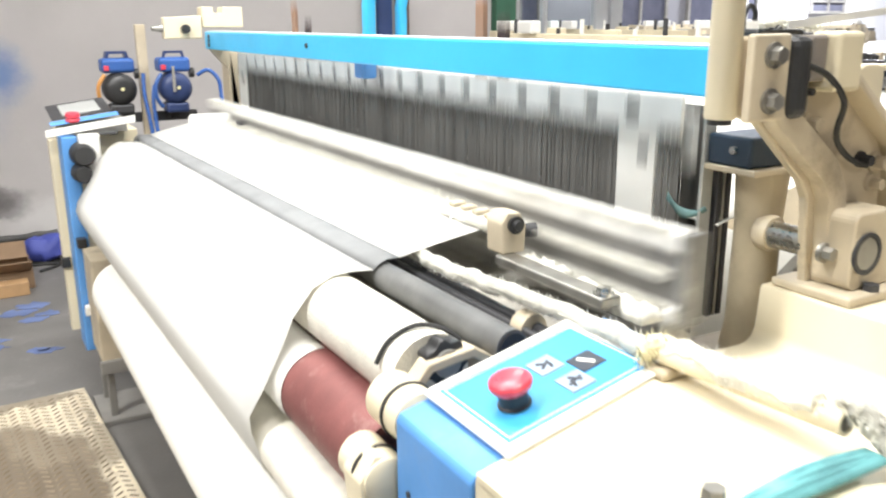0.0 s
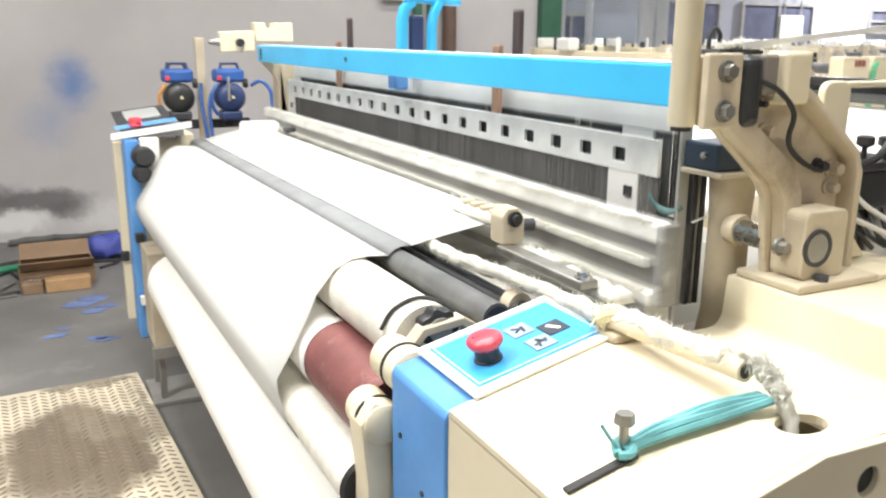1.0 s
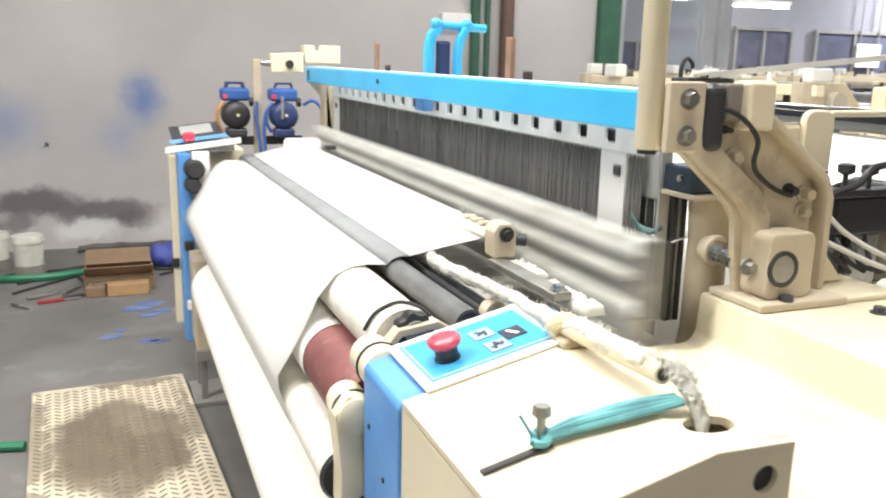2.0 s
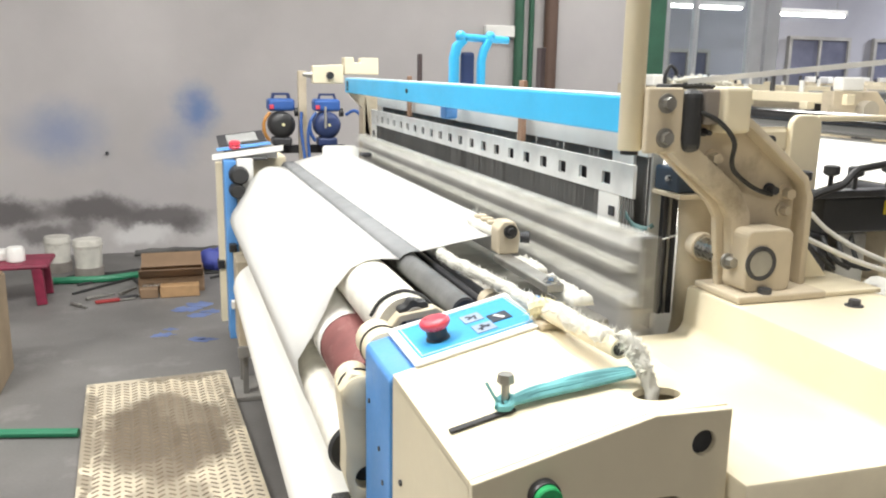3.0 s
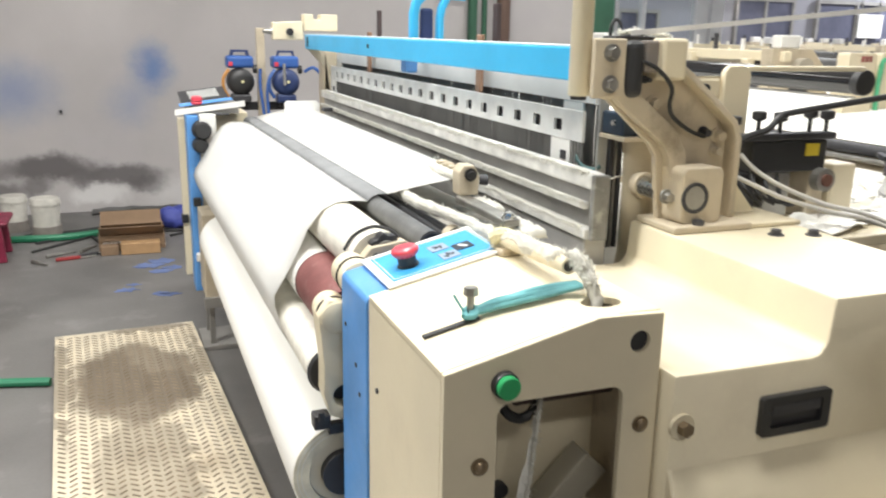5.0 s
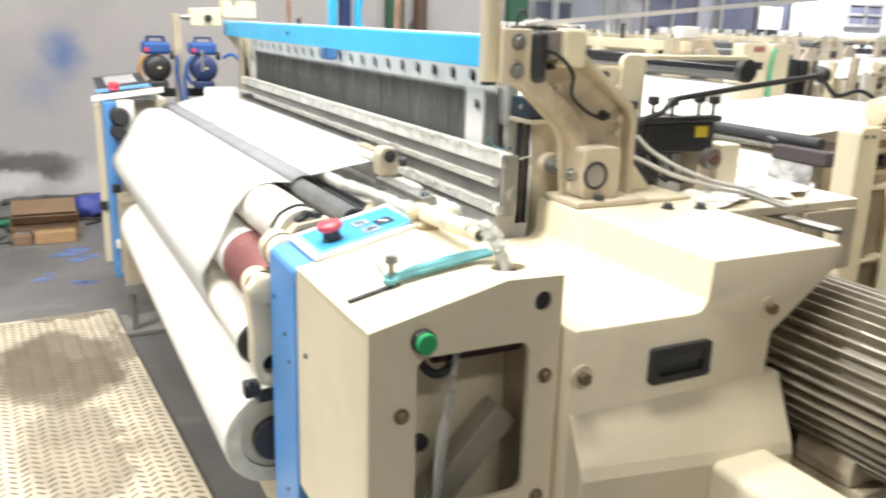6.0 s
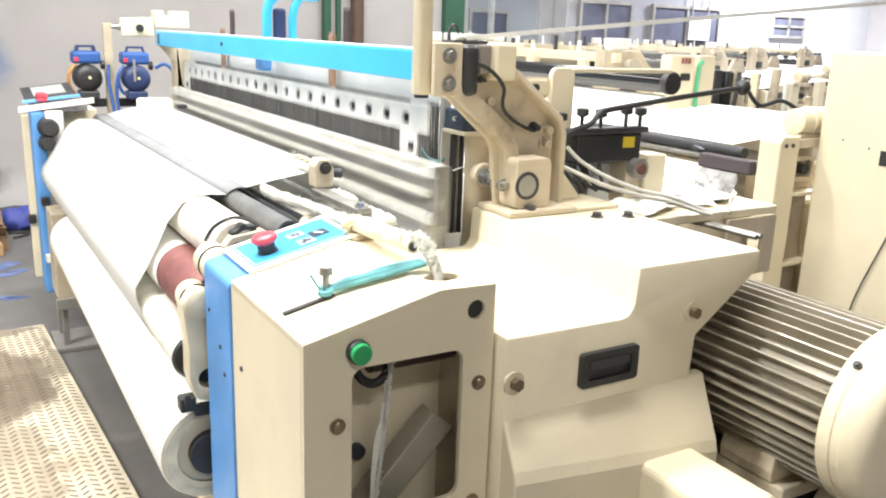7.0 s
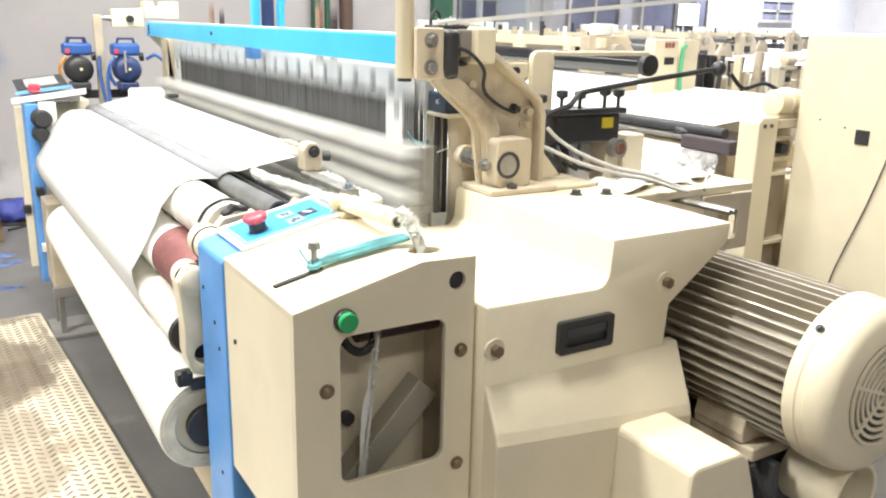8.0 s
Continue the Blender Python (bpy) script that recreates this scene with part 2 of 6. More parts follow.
def smudged_wall():
    """The plaster with blue paint smudges and a mouldy band of its own shape."""
    m = WALL_MAT.copy()
    m.name = "smudged_wall_plaster"
    nt = m.node_tree
    b = nt.nodes["Principled BSDF"]
    out = b.inputs["Base Color"].links[0].from_socket
    geo = nt.nodes.new("ShaderNodeNewGeometry")
    ns = nt.nodes.new("ShaderNodeTexNoise")
    ns.inputs["Scale"].default_value, ns.inputs["Detail"].default_value, ns.inputs["Roughness"].default_value = 5.0, 7, 0.7
    nt.links.new(geo.outputs["Position"], ns.inputs["Vector"])
    warp = nt.nodes.new("ShaderNodeVectorMath"); warp.operation = "MULTIPLY_ADD"
    warp.inputs[1].default_value = (0.20, 0.0, 0.20)
    nt.links.new(ns.outputs["Color"], warp.inputs[0])
    nt.links.new(geo.outputs["Position"], warp.inputs[2])

    def spot(x, z, r, sx, colour, amount, hard=0.0):
        nonlocal out
        sub = nt.nodes.new("ShaderNodeVectorMath"); sub.operation = "SUBTRACT"
        sub.inputs[1].default_value = (x + 0.10, WY, z + 0.10)
        nt.links.new(warp.outputs[0], sub.inputs[0])
        sc = nt.nodes.new("ShaderNodeVectorMath"); sc.operation = "MULTIPLY"
        sc.inputs[1].default_value = (1 / sx, 0, 1)
        nt.links.new(sub.outputs[0], sc.inputs[0])
        ln = nt.nodes.new("ShaderNodeVectorMath"); ln.operation = "LENGTH"
        nt.links.new(sc.outputs[0], ln.inputs[0])
        mr = nt.nodes.new("ShaderNodeMapRange"); mr.interpolation_type = "SMOOTHSTEP"
        mr.inputs[1].default_value, mr.inputs[2].default_value, mr.inputs[3].default_value, mr.inputs[4].default_value = r * hard, r, amount, 0
        nt.links.new(ln.outputs["Value"], mr.inputs[0])
        mx = nt.nodes.new("ShaderNodeMix"); mx.data_type = "RGBA"
        mx.inputs[7].default_value = (*colour, 1)
        nt.links.new(mr.outputs[0], mx.inputs[0])
        nt.links.new(out, mx.inputs[6])
        out = mx.outputs[2]

    blue = (0.17, 0.24, 0.42)
    spot(0.225, 0.92, 0.24, 0.8, blue, 1.0)
    spot(0.08, 0.70, 0.24, 0.9, blue, 0.4)
    spot(-0.60, 0.78, 0.28, 1.4, blue, 0.6)
    grey = (0.14, 0.13, 0.13)
    spot(-0.42, 0.29, 0.12, 3.4, grey, 0.95, 0.4)
    spot(-0.02, 0.23, 0.11, 3.4, grey, 0.9, 0.4)
    spot(0.16, 0.16, 0.08, 2.4, grey, 0.8, 0.4)
    spot(-1.00, 0.29, 0.13, 3.2, grey, 0.95, 0.4)
    spot(-0.74, 0.14, 0.10, 2.2, grey, 0.8, 0.4)
    spot(-0.52, 0.17, 0.07, 1.6, grey, 0.7, 0.4)
    white = (0.72, 0.71, 0.70)
    spot(-0.15, 0.12, 0.10, 2.6, white, 0.8, 0.4)
    spot(0.45, 0.10, 0.16, 2.5, white, 0.5, 0.3)
    nt.links.new(out, b.inputs["Base Color"])
    return m


bpy.data.objects["wall_north"].data.materials[0] = smudged_wall()
TUBES = [(0.40, 0.42, 29), (0.45, 2.2, 34), (-1.5, 1.3, 58), (-0.2, -2.6, 20), (2.6, 1.2, 8), (2.7, 3.9, 16), (-0.6, 4.1, 2), (5.0, 2.6, 36), (5.4, 5.6, 36), (8.5, 3.5, 40), (8.5, 7.4, 36), (6.0, 11.5, 50), (12.6, 8.6, 190)]
for tx, ty, watts in TUBES:
    ceiling_lamp(tx, ty, 3.2, 1.25, watts)
EMIT = bpy.data.materials.new("tube_glow"); EMIT.use_nodes = True
eb = EMIT.node_tree.nodes["Principled BSDF"]
eb.inputs["Emission Color"].default_value, eb.inputs["Emission Strength"].default_value = (1, 0.97, 0.92, 1), 12


def tube_fitting(x, y, z=3.25):
    t = thing("ceiling_lamp", "white fluorescent tube fitting hung from the ceiling", "lamp", "ceiling tube lamps")
    t.location = (x, y, z)
    bm = B(); box(bm, -0.64, 0.64, -0.05, 0.05, 0.03, 0.09, 0.005); part("housing", bm, WHITE_PLASTIC, t)
    for dy in (-0.03, 0.03):
        bm = B(); cyl(bm, (-0.6, dy, 0.012), (0.6, dy, 0.012), 0.013, 10); part("tube", bm, EMIT, t, "glowing fluorescent tube")
    for dx in (-0.5, 0.5):
        bm = B(); cyl(bm, (dx, 0, 0.09), (dx, 0, 4.2 - z), 0.004, 6); part("hanger", bm, GREY_MID, t)


for tx, ty, watts in TUBES:
    tube_fitting(tx, ty)
# Added low glowing tubes stand in for lamp reflections in the partition glass.
tube_fitting(6.4, 9.0, 2.02)
tube_fitting(8.3, 9.3, 2.0)

# ---------------------------------------------------------------- loom
NEAR_Y, BLUE_Y0, BLUE_Y1 = 0.347, 0.645, 0.787
PERIOD, UP_AT, BEAT_AT = 0.2895, 0.242, 0.22


def plane_z(x):
    return 0.826 + 0.24 * (x - 0.339)


TILTED = Matrix.Translation((0.339, 0, 0.826)) @ Matrix.Rotation(-math.atan(0.24), 4, "Y")


def on_top(x, y, up=0.0):
    """A frame on the sloping control top, its z along the slope's normal."""
    return TILTED @ Matrix.Translation(((x - 0.339) / math.cos(math.atan(0.24)), y, up))


def moved(bm, m):
    bmesh.ops.transform(bm, matrix=m, verts=bm.verts)
    return bm


def strip(line, w):
    """An outline of width w along an open line, on its left."""
    pts = [Vector(p) for p in line]
    off = []
    for i, p in enumerate(pts):
        d = (pts[min(i + 1, len(pts) - 1)] - pts[max(i - 1, 0)]).normalized()
        off.append(p + Vector((-d.y, d.x)) * w)
    return [tuple(p) for p in pts] + [tuple(p) for p in reversed(off)]


def end_cover(L):
    out = [(0.339, 0.42), (0.339, 0.826), (0.53, 0.872), (0.619, 0.870), (0.619, 0.42)]
    bm = B(); prism(bm, out, "y", NEAR_Y, NEAR_Y + 0.010, holes=[rounded(0.405, 0.570, 0.560, 0.782, 0.016), ring_pts(0.588, 0.836, 0.0135)], bevel=0.0015)
    cover = part("end_cover", bm, CREAM, L, "cream sheet-steel end cover with a rounded window")
    bm = B(); cyl(bm, (0.588, NEAR_Y + 0.006, 0.836), (0.588, NEAR_Y + 0.012, 0.836), 0.0134, 20); part("hole_plug", bm, BLACK, cover, "black plug in a round hole")
    bm = B(); lathe(bm, [(0, 0.0160), (0.008, 0.0160), (0.010, 0.0152), (0.010, 0.0142), (0.006, 0.0140)], (0.411, NEAR_Y, 0.807), (0, -1, 0), 28, False)
    smooth(part("button_bezel", bm, BLACK, cover))
    bm = B(); lathe(bm, [(0.003, 0.0138), (0.016, 0.0138), (0.0175, 0.0125), (0.018, 0.004)], (0.411, NEAR_Y, 0.807), (0, -1, 0), 28)
    smooth(part("start_button", bm, GREEN_BTN, cover, "green push button"))
    for x, z in ((0.384, 0.709), (0.596, 0.729), (0.594, 0.545)):
        bm = B()
        lathe(bm, [(0, 0.0105), (0.003, 0.0105), (0.003, 0.0075), (0.007, 0.0065), (0.009, 0.003)], (x, NEAR_Y, z), (0, -1, 0), 18)
        smooth(part("cover_screw", bm, SCREW, cover, "domed steel screw"))
    bm = B(); box(bm, 0.339, 0.349, NEAR_Y + 0.010, BLUE_Y0, 0.46, 0.820, 0.001)
    side = part("side_cover", bm, CREAM, L)
    bm = B(); cyl(bm, (0.340, 0.60, 0.70), (0.336, 0.60, 0.70), 0.004, 10); part("side_screw", bm, GREY_DARK, side)
    bm = B(); prism(bm, [(0.339, 0.818), (0.339, 0.826), (0.53, 0.872), (0.53, 0.864)], "y", NEAR_Y + 0.010, BLUE_Y0 - 0.002)
    part("sloping_top_cover", bm, CREAM, L)
    hole = [(0.563 + 0.027 * math.cos(a * math.pi / 10), 0.400 + 0.018 * math.sin(a * math.pi / 10)) for a in range(20)]
    bm = B(); prism(bm, [(0.5305, NEAR_Y + 0.010), (0.619, NEAR_Y + 0.010), (0.619, 0.70), (0.5305, 0.70)], "z", 0.863, 0.871, holes=[hole])
    part("flat_top_cover", bm, CREAM, L, "cream top cover with an oval waste hole")
    # what the window shows
    bm = B(); box(bm, 0.352, 0.606, 0.47, 0.482, 0.44, 0.81); part("inner_plate", bm, CREAM, L, "dull grey-beige inner plate")
    # Darker wall and floor colours hold the shade inside the window.
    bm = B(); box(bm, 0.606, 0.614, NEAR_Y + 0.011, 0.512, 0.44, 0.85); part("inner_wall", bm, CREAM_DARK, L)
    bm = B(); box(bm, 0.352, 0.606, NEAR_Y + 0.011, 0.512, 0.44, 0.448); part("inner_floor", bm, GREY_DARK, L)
    m = Matrix.Translation((0.520, 0.41, 0.587)) @ Matrix.Rotation(radians(-46), 4, "Y")
    bm = B(); box(bm, -0.105, 0.085, -0.003, 0.036, -0.022, 0.022, 0.002, m); part("slanting_channel", bm, mat("dull_olive_sheet", (0.36, 0.33, 0.26), 0.5, 0.2, var=0.1), L, "grey slanting sheet-metal channel")
    bm = B(); cyl(bm, (0.47, 0.44, 0.752), (0.604, 0.44, 0.752), 0.021, 20); part("dark_pipe", bm, mat("dark_maroon_pipe", (0.06, 0.03, 0.03), 0.4), L)
    bm = B(); hose(bm, [(0.425, 0.40, 0.775), (0.435, 0.40, 0.752), (0.448, 0.40, 0.737), (0.463, 0.40, 0.732), (0.477, 0.40, 0.740), (0.482, 0.40, 0.76), (0.483, 0.41, 0.80)], 0.0065); part("black_cable", bm, RUBBER, L)
    for x, z in ((0.466, 0.598), (0.520, 0.545)):
        bm = B(); cyl(bm, (x, 0.4695, z), (x, 0.458, z), 0.0115, 18); part("inner_bolt", bm, GREY_DARK, L)
    bm = B(); box(bm, 0.407, 0.42, 0.44, 0.46, 0.46, 0.80, 0.003); part("inner_post", bm, CREAM_DARK, L)


def control_panel(L):
    bm = B(); prism(bm, [(0.335, 0.02), (0.335, 0.815), (0.339, 0.822), (0.56, 0.874), (0.60, 0.874), (0.60, 0.02)], "y", BLUE_Y0, BLUE_Y1, bevel=0.003)
    blue = part("blue_end_panel", bm, BLUE_DEEP, L, "blue painted end panel")
    for y, z in ((0.70, 0.70), (0.68, 0.66), (0.76, 0.745), (0.70, 0.42)):
        bm = B(); cyl(bm, (0.337, y, z), (0.333, y, z), 0.0035, 10); part("panel_screw", bm, GREY_DARK, blue)
    bm = B(); box(bm, 0, 0.196, 0, 0.152, 0.001, 0.0050, 0.0012, on_top(0.367, 0.636))
    plate = part("control_panel", bm, WHITE_PLASTIC, L, "white-edged control plate with blue face")
    bm = B(); box(bm, 0, 0.166, 0, 0.122, 0.0048, 0.0060, 0, on_top(0.379, 0.651)); part("blue_face", bm, mat("blue_membrane", (0.05, 0.34, 0.66), 0.4, var=0.06), plate)
    bm = B()
    for x0, x1, y0, y1 in ((0.003, 0.163, 0.004, 0.0052), (0.003, 0.163, 0.1168, 0.118), (0.003, 0.0042, 0.0052, 0.1168), (0.1618, 0.163, 0.0052, 0.1168)):
        box(bm, x0, x1, y0, y1, 0.0061, 0.0066, 0, on_top(0.379, 0.651))
    part("face_border", bm, WHITE_PLASTIC, plate)
    m = on_top(0.416, 0.696, 0.003)
    bm = B(); lathe(bm, [(0.002, 0.0165), (0.005, 0.0163), (0.006, 0.0143), (0.024, 0.0140)], (0, 0, 0), (0, 0, 1), 28); moved(bm, m); smooth(part("button_collar", bm, BLACK, plate))
    bm = B(); lathe(bm, [(0.0185, 0.0145), (0.0195, 0.0170), (0.0225, 0.0198), (0.0265, 0.0212), (0.0295, 0.0206), (0.0318, 0.0178), (0.0330, 0.0115), (0.0335, 0.004)], (0, 0, 0), (0, 0, 1), 36); moved(bm, m)
    smooth(part("emergency_button", bm, RED, plate, "red mushroom emergency-stop button"), 60)
    dark = mat("dark_icon", (0.035, 0.04, 0.055), 0.4)
    pale = mat("grey_icon", (0.30, 0.36, 0.44), 0.4)
    for x, y, bg_m, fg_m, kind in ((0.474, 0.727, pale, dark, 0), (0.505, 0.702, dark, WHITE_PLASTIC, 1), (0.476, 0.682, pale, dark, 2)):
        bm = B(); box(bm, -0.014, 0.014, -0.0150, 0.0150, 0.0061, 0.0072, 0, on_top(x, y)); icon = part("icon_key", bm, bg_m, plate, "square membrane key")
        bm = B()
        for k, (a, w, dx, dy) in enumerate({0: ((35, 0.016, 0, 0), (-40, 0.010, -0.003, 0.004), (80, 0.009, 0.004, -0.004)), 1: ((-62, 0.019, 0, 0),), 2: ((20, 0.019, 0, 0), (-55, 0.015, 0.002, 0.003), (75, 0.012, -0.004, -0.003))}[kind]):
            t = 0.0026 if kind == 1 else 0.0016
            box(bm, -w / 2, w / 2, -t, t, 0.0073, 0.0078 + 0.0001 * k, 0, on_top(x, y) @ Matrix.Translation((dx, dy, 0)) @ Matrix.Rotation(radians(a), 4, "Z"))
        part("key_mark", bm, fg_m, icon)


def gear_housing(L):
    out = [(0.622, 0.798), (0.828, 0.796), (0.840, 0.798), (0.848, 0.804), (0.853, 0.815), (0.857, 0.872), (1.125, 0.872), (1.123, 0.838), (0.993, 0.743), (0.989, 0.672), (1.066, 0.57), (1.062, 0.02), (0.622, 0.02)]
    bm = B(); prism(bm, out, "y", 0.32, 0.788, bevel=0.006)
    h = smooth(part("gear_housing", bm, CREAM, L, "cream cast gear housing with a stepped top"), 35)
    bm = B(); prism(bm, [(0.3205, 0.676), (0.288, 0.610), (0.283, 0.592), (0.278, 0.02), (0.34, 0.02), (0.34, 0.676)], "x", 0.624, 1.020, bevel=0.004)
    for v in bm.verts:
        if 0.55 < v.co.z < 0.64:
            v.co.z -= 0.09 * (v.co.x - 0.624); v.co.y -= 0.03 * (v.co.x - 0.624)
    part("flared_skirt", bm, CREAM, L)
    bm = B(); prism(bm, [(0.826, 0.02), (0.856, 0.566), (0.864, 0.574), (0.960, 0.574), (0.978, 0.560), (1.050, 0.36), (1.066, 0.02)], "y", 0.118, 0.2950, bevel=0.006)
    part("low_guard_box", bm, CREAM, L)
    bm = B(); prism(bm, rounded(0.752, 0.862, 0.700, 0.754, 0.006), "y", 0.3105, 0.3195, holes=[rounded(0.766, 0.848, 0.711, 0.743, 0.003)]); part("recessed_grip", bm, BLACK, h, "black plastic recessed grip")
    bm = B(); box(bm, 0.764, 0.850, 0.3175, 0.3195, 0.709, 0.745); part("grip_well", bm, BLACK, h)
    bm = B(); box(bm, 0.768, 0.846, 0.311, 0.314, 0.727, 0.742, 0.001); part("grip_lip", bm, GREY_DARK, h)
    for x, z in ((0.637, 0.731), (0.975, 0.787)):
        bm = B(); cyl(bm, (x, 0.3215, z), (x, 0.3165, z), 0.017, 22); part("bolt_washer", bm, CREAM, h)
        bm = B(); cyl(bm, (x, 0.317, z), (x, 0.306, z), 0.0095, 6); part("housing_bolt", bm, SCREW, h)
    for x, y in ((1.03, 0.62), (1.09, 0.60)):
        bm = B(); bolt(bm, (x, y, 0.8705 if x > 0.9 else 0.796), (0, 0, 1), 0.009, 0.008); part("cap_bolt", bm, GREY_DARK, h)
    bm = B(); cyl(bm, (0.69, 0.46, 0.797), (0.72, 0.50, 0.800), 0.0015, 6); part("loose_pin", bm, STEEL_DULL, h)


def arm(L):
    web = [(0.71, 1.10), (0.71, 1.178), (0.875, 1.178), (0.90, 1.125), (0.995, 1.055), (1.011, 1.03), (1.011, 0.872), (0.88, 0.872), (0.868, 0.95), (0.864, 0.99), (0.85, 1.012), (0.765, 1.085)]
    bm = B(); prism(bm, web, "y", 0.738, 0.7505, bevel=0.003); a = part("harness_arm", bm, CREAM_DARK, L, "cream cast-iron arm, smudged with grease")
    bm = B(); prism(bm, strip([(0.765, 1.092), (0.782, 1.076), (0.864, 1.013), (0.878, 0.990), (0.881, 0.955), (0.888, 0.884)], 0.034), "y", 0.718, 0.752, bevel=0.003); smooth(part("front_rib", bm, CREAM_DARK, a), 30)
    bm = B(); prism(bm, strip([(1.016, 0.884), (1.016, 1.02), (1.003, 1.052), (0.905, 1.130), (0.878, 1.148)], 0.012), "y", 0.708, 0.752, bevel=0.003); smooth(part("rear_rib", bm, CREAM_DARK, a), 30)
    bm = B(); prism(bm, rounded(0.884, 0.966, 0.884, 0.978, 0.012), "y", 0.684, 0.7375, bevel=0.003); part("bearing_block", bm, CREAM_DARK, a)
    bm = B(); lathe(bm, [(0, 0.026), (0.004, 0.026), (0.004, 0.0205), (0.001, 0.020)], (0.910, 0.685, 0.928), (0, -1, 0), 30, False); part("bearing_ring", bm, GREY_DARK, a)
    bm = B(); cyl(bm, (0.910, 0.686, 0.928), (0.910, 0.682, 0.928), 0.0195, 26); part("bearing_cap", bm, STEEL_DULL, a)
    bm = B(); bolt(bm, (0.878, 0.718, 0.926), (0, -1, 0), 0.0085, 0.012); part("clamp_bolt", bm, STEEL_DULL, a)
    bm = B(); box(bm, 0.862, 1.020, 0.665, 0.775, 0.8725, 0.884, 0.003); part("foot_flange", bm, CREAM_DARK, a)
    bm = B(); cyl(bm, (0.915, 0.675, 0.884), (0.915, 0.675, 0.892), 0.010, 6); part("foot_bolt", bm, GREY_DARK, a)
    bm = B(); prism(bm, [(1.0165, 0.884), (1.0165, 0.965), (1.090, 0.884)], "y", 0.745, 0.757); part("gusset", bm, CREAM, a)
    bm = B(); box(bm, 1.0205, 1.13, 0.67, 0.80, 0.8725, 0.880, 0.002); part("rear_foot_plate", bm, CREAM, a)
    # clamp plate for the upright tube
    bm = B(); box(bm, 0.722, 0.780, 0.716, 0.727, 1.090, 1.182, 0.003); part("clamp_plate", bm, CREAM_DARK, a)
    for z in (1.160, 1.112):
        bm = B(); bolt(bm, (0.752, 0.716, z), (0, -1, 0), 0.0095, 0.010); part("plate_bolt", bm, STEEL_DULL, a)
    bm = B(); box(bm, 0.7805, 0.812, 0.708, 0.7375, 1.090, 1.180, 0.012, seg=3); part("rubber_buffer", bm, BLACK, a)
    # Brown-grey block stands for a recess; its shade is put into the colour.
    bm = B(); box(bm, 0.815, 0.845, 0.715, 0.7375, 1.13, 1.18, 0.004); part("grey_pad", bm, mat("recess_shade_brown", (0.24, 0.21, 0.185), 0.6, var=0.12), a)
    bm = B(); box(bm, 0.838, 0.884, 0.700, 0.7375, 1.118, 1.184, 0.006, seg=3); part("top_box", bm, CREAM, a)
    bm = B(); hose(bm, [(0.80, 0.715, 1.150), (0.83, 0.705, 1.137), (0.857, 0.700, 1.108), (0.862, 0.708, 1.078), (0.875, 0.715, 1.060), (0.905, 0.722, 1.041), (0.93, 0.725, 1.030), (0.952, 0.725, 1.024)], 0.0036); part("black_cable", bm, RUBBER, a)
    for x, z, r in ((0.848, 1.080, 0.013), (0.955, 1.030, 0.010), (0.985, 1.024, 0.013), (0.982, 0.998, 0.011), (0.83, 1.118, 0.006)):
        bm = B(); bolt(bm, (x, 0.737, z), (0, -1, 0), r * 0.7, 0.014); part("arm_bolt", bm, GREY_DARK if r < 0.011 else CREAM_DARK, a)
    # upright tube
    bm = B(); lathe(bm, [(0, 0.014), (0, 0.0158), (0.002, 0.0172), (0.62, 0.0172)], (0.717, 0.75, 1.092), (0, 0, 1), 28); tube = smooth(part("upright_tube", bm, CREAM, L, "cream painted upright tube"))
    # Black disc paints the shade inside the tube's open lower end.
    bm = B(); cyl(bm, (0.717, 0.75, 1.086), (0.717, 0.75, 1.0925), 0.013, 20); part("tube_plug", bm, BLACK, tube)
    # shaft to the column behind
    bm = B(); cyl(bm, (0.888, 0.745, 0.930), (0.888, 0.81, 0.930), 0.0175, 24); smooth(part("drive_shaft", bm, STEEL, L, "bright steel shaft"))
    bm = B(); lathe(bm, [(0, 0.018), (0, 0.022), (0.006, 0.024), (0.02, 0.022)], (0.890, 0.797, 0.930), (0, 1, 0), 28); smooth(part("shaft_flange", bm, CREAM_DARK, L))
    bm = B(); lathe(bm, [(0, 0.040), (0.02, 0.037), (0.06, 0.031), (0.20, 0.030), (0.262, 0.034), (0.27, 0.034)], (0.903, 0.836, 0.737), (0, 0, 1), 28); smooth(part("guide_column", bm, mat("greasy_tan_casting", (0.48, 0.41, 0.29), 0.45, var=0.16, scale=12, stain=(0.16, 0.12, 0.08), stain_scale=9, stain_amount=0.6), L, "cream greasy cast column"))
    bm = B(); box(bm, 0.838, 0.955, 0.795, 0.88, 1.008, 1.016, 0.002); part("column_plate", bm, CREAM_DARK, L)
    bm = B(); box(bm, 0.840, 0.925, 0.805, 0.875, 1.0165, 1.056, 0.004); blk = part("slide_block", bm, DARKBLUE, L, "dark blue-grey slide block")
    bm = B(); cyl(bm, (0.841, 0.83, 1.038), (0.834, 0.83, 1.038), 0.005, 8); part("block_screw", bm, STEEL, blk)
    bm = B(); box(bm, 0.836, 0.856, 0.876, 0.882, 0.80, 1.088, 0.001); part("guide_strip", bm, mat("pale_guide_strip", (0.44, 0.44, 0.42), 0.4, 0.3, var=0.1, scale=20), L)
    for x, w, mt in ((0.859, 0.008, GREY_DARK), (0.870, 0.005, STEEL_DULL), (0.878, 0.008, GREY_DARK)):
        bm = B(); box(bm, x, x + w, 0.870, 0.882, 0.80, 1.004, 0.001); part("guide_strip", bm, mt, L)
    bm = B(); box(bm, 0.80, 0.99, 0.79, 0.93, 0.70, 0.745, 0.01); part("column_foot", bm, CREAM_DARK, L)


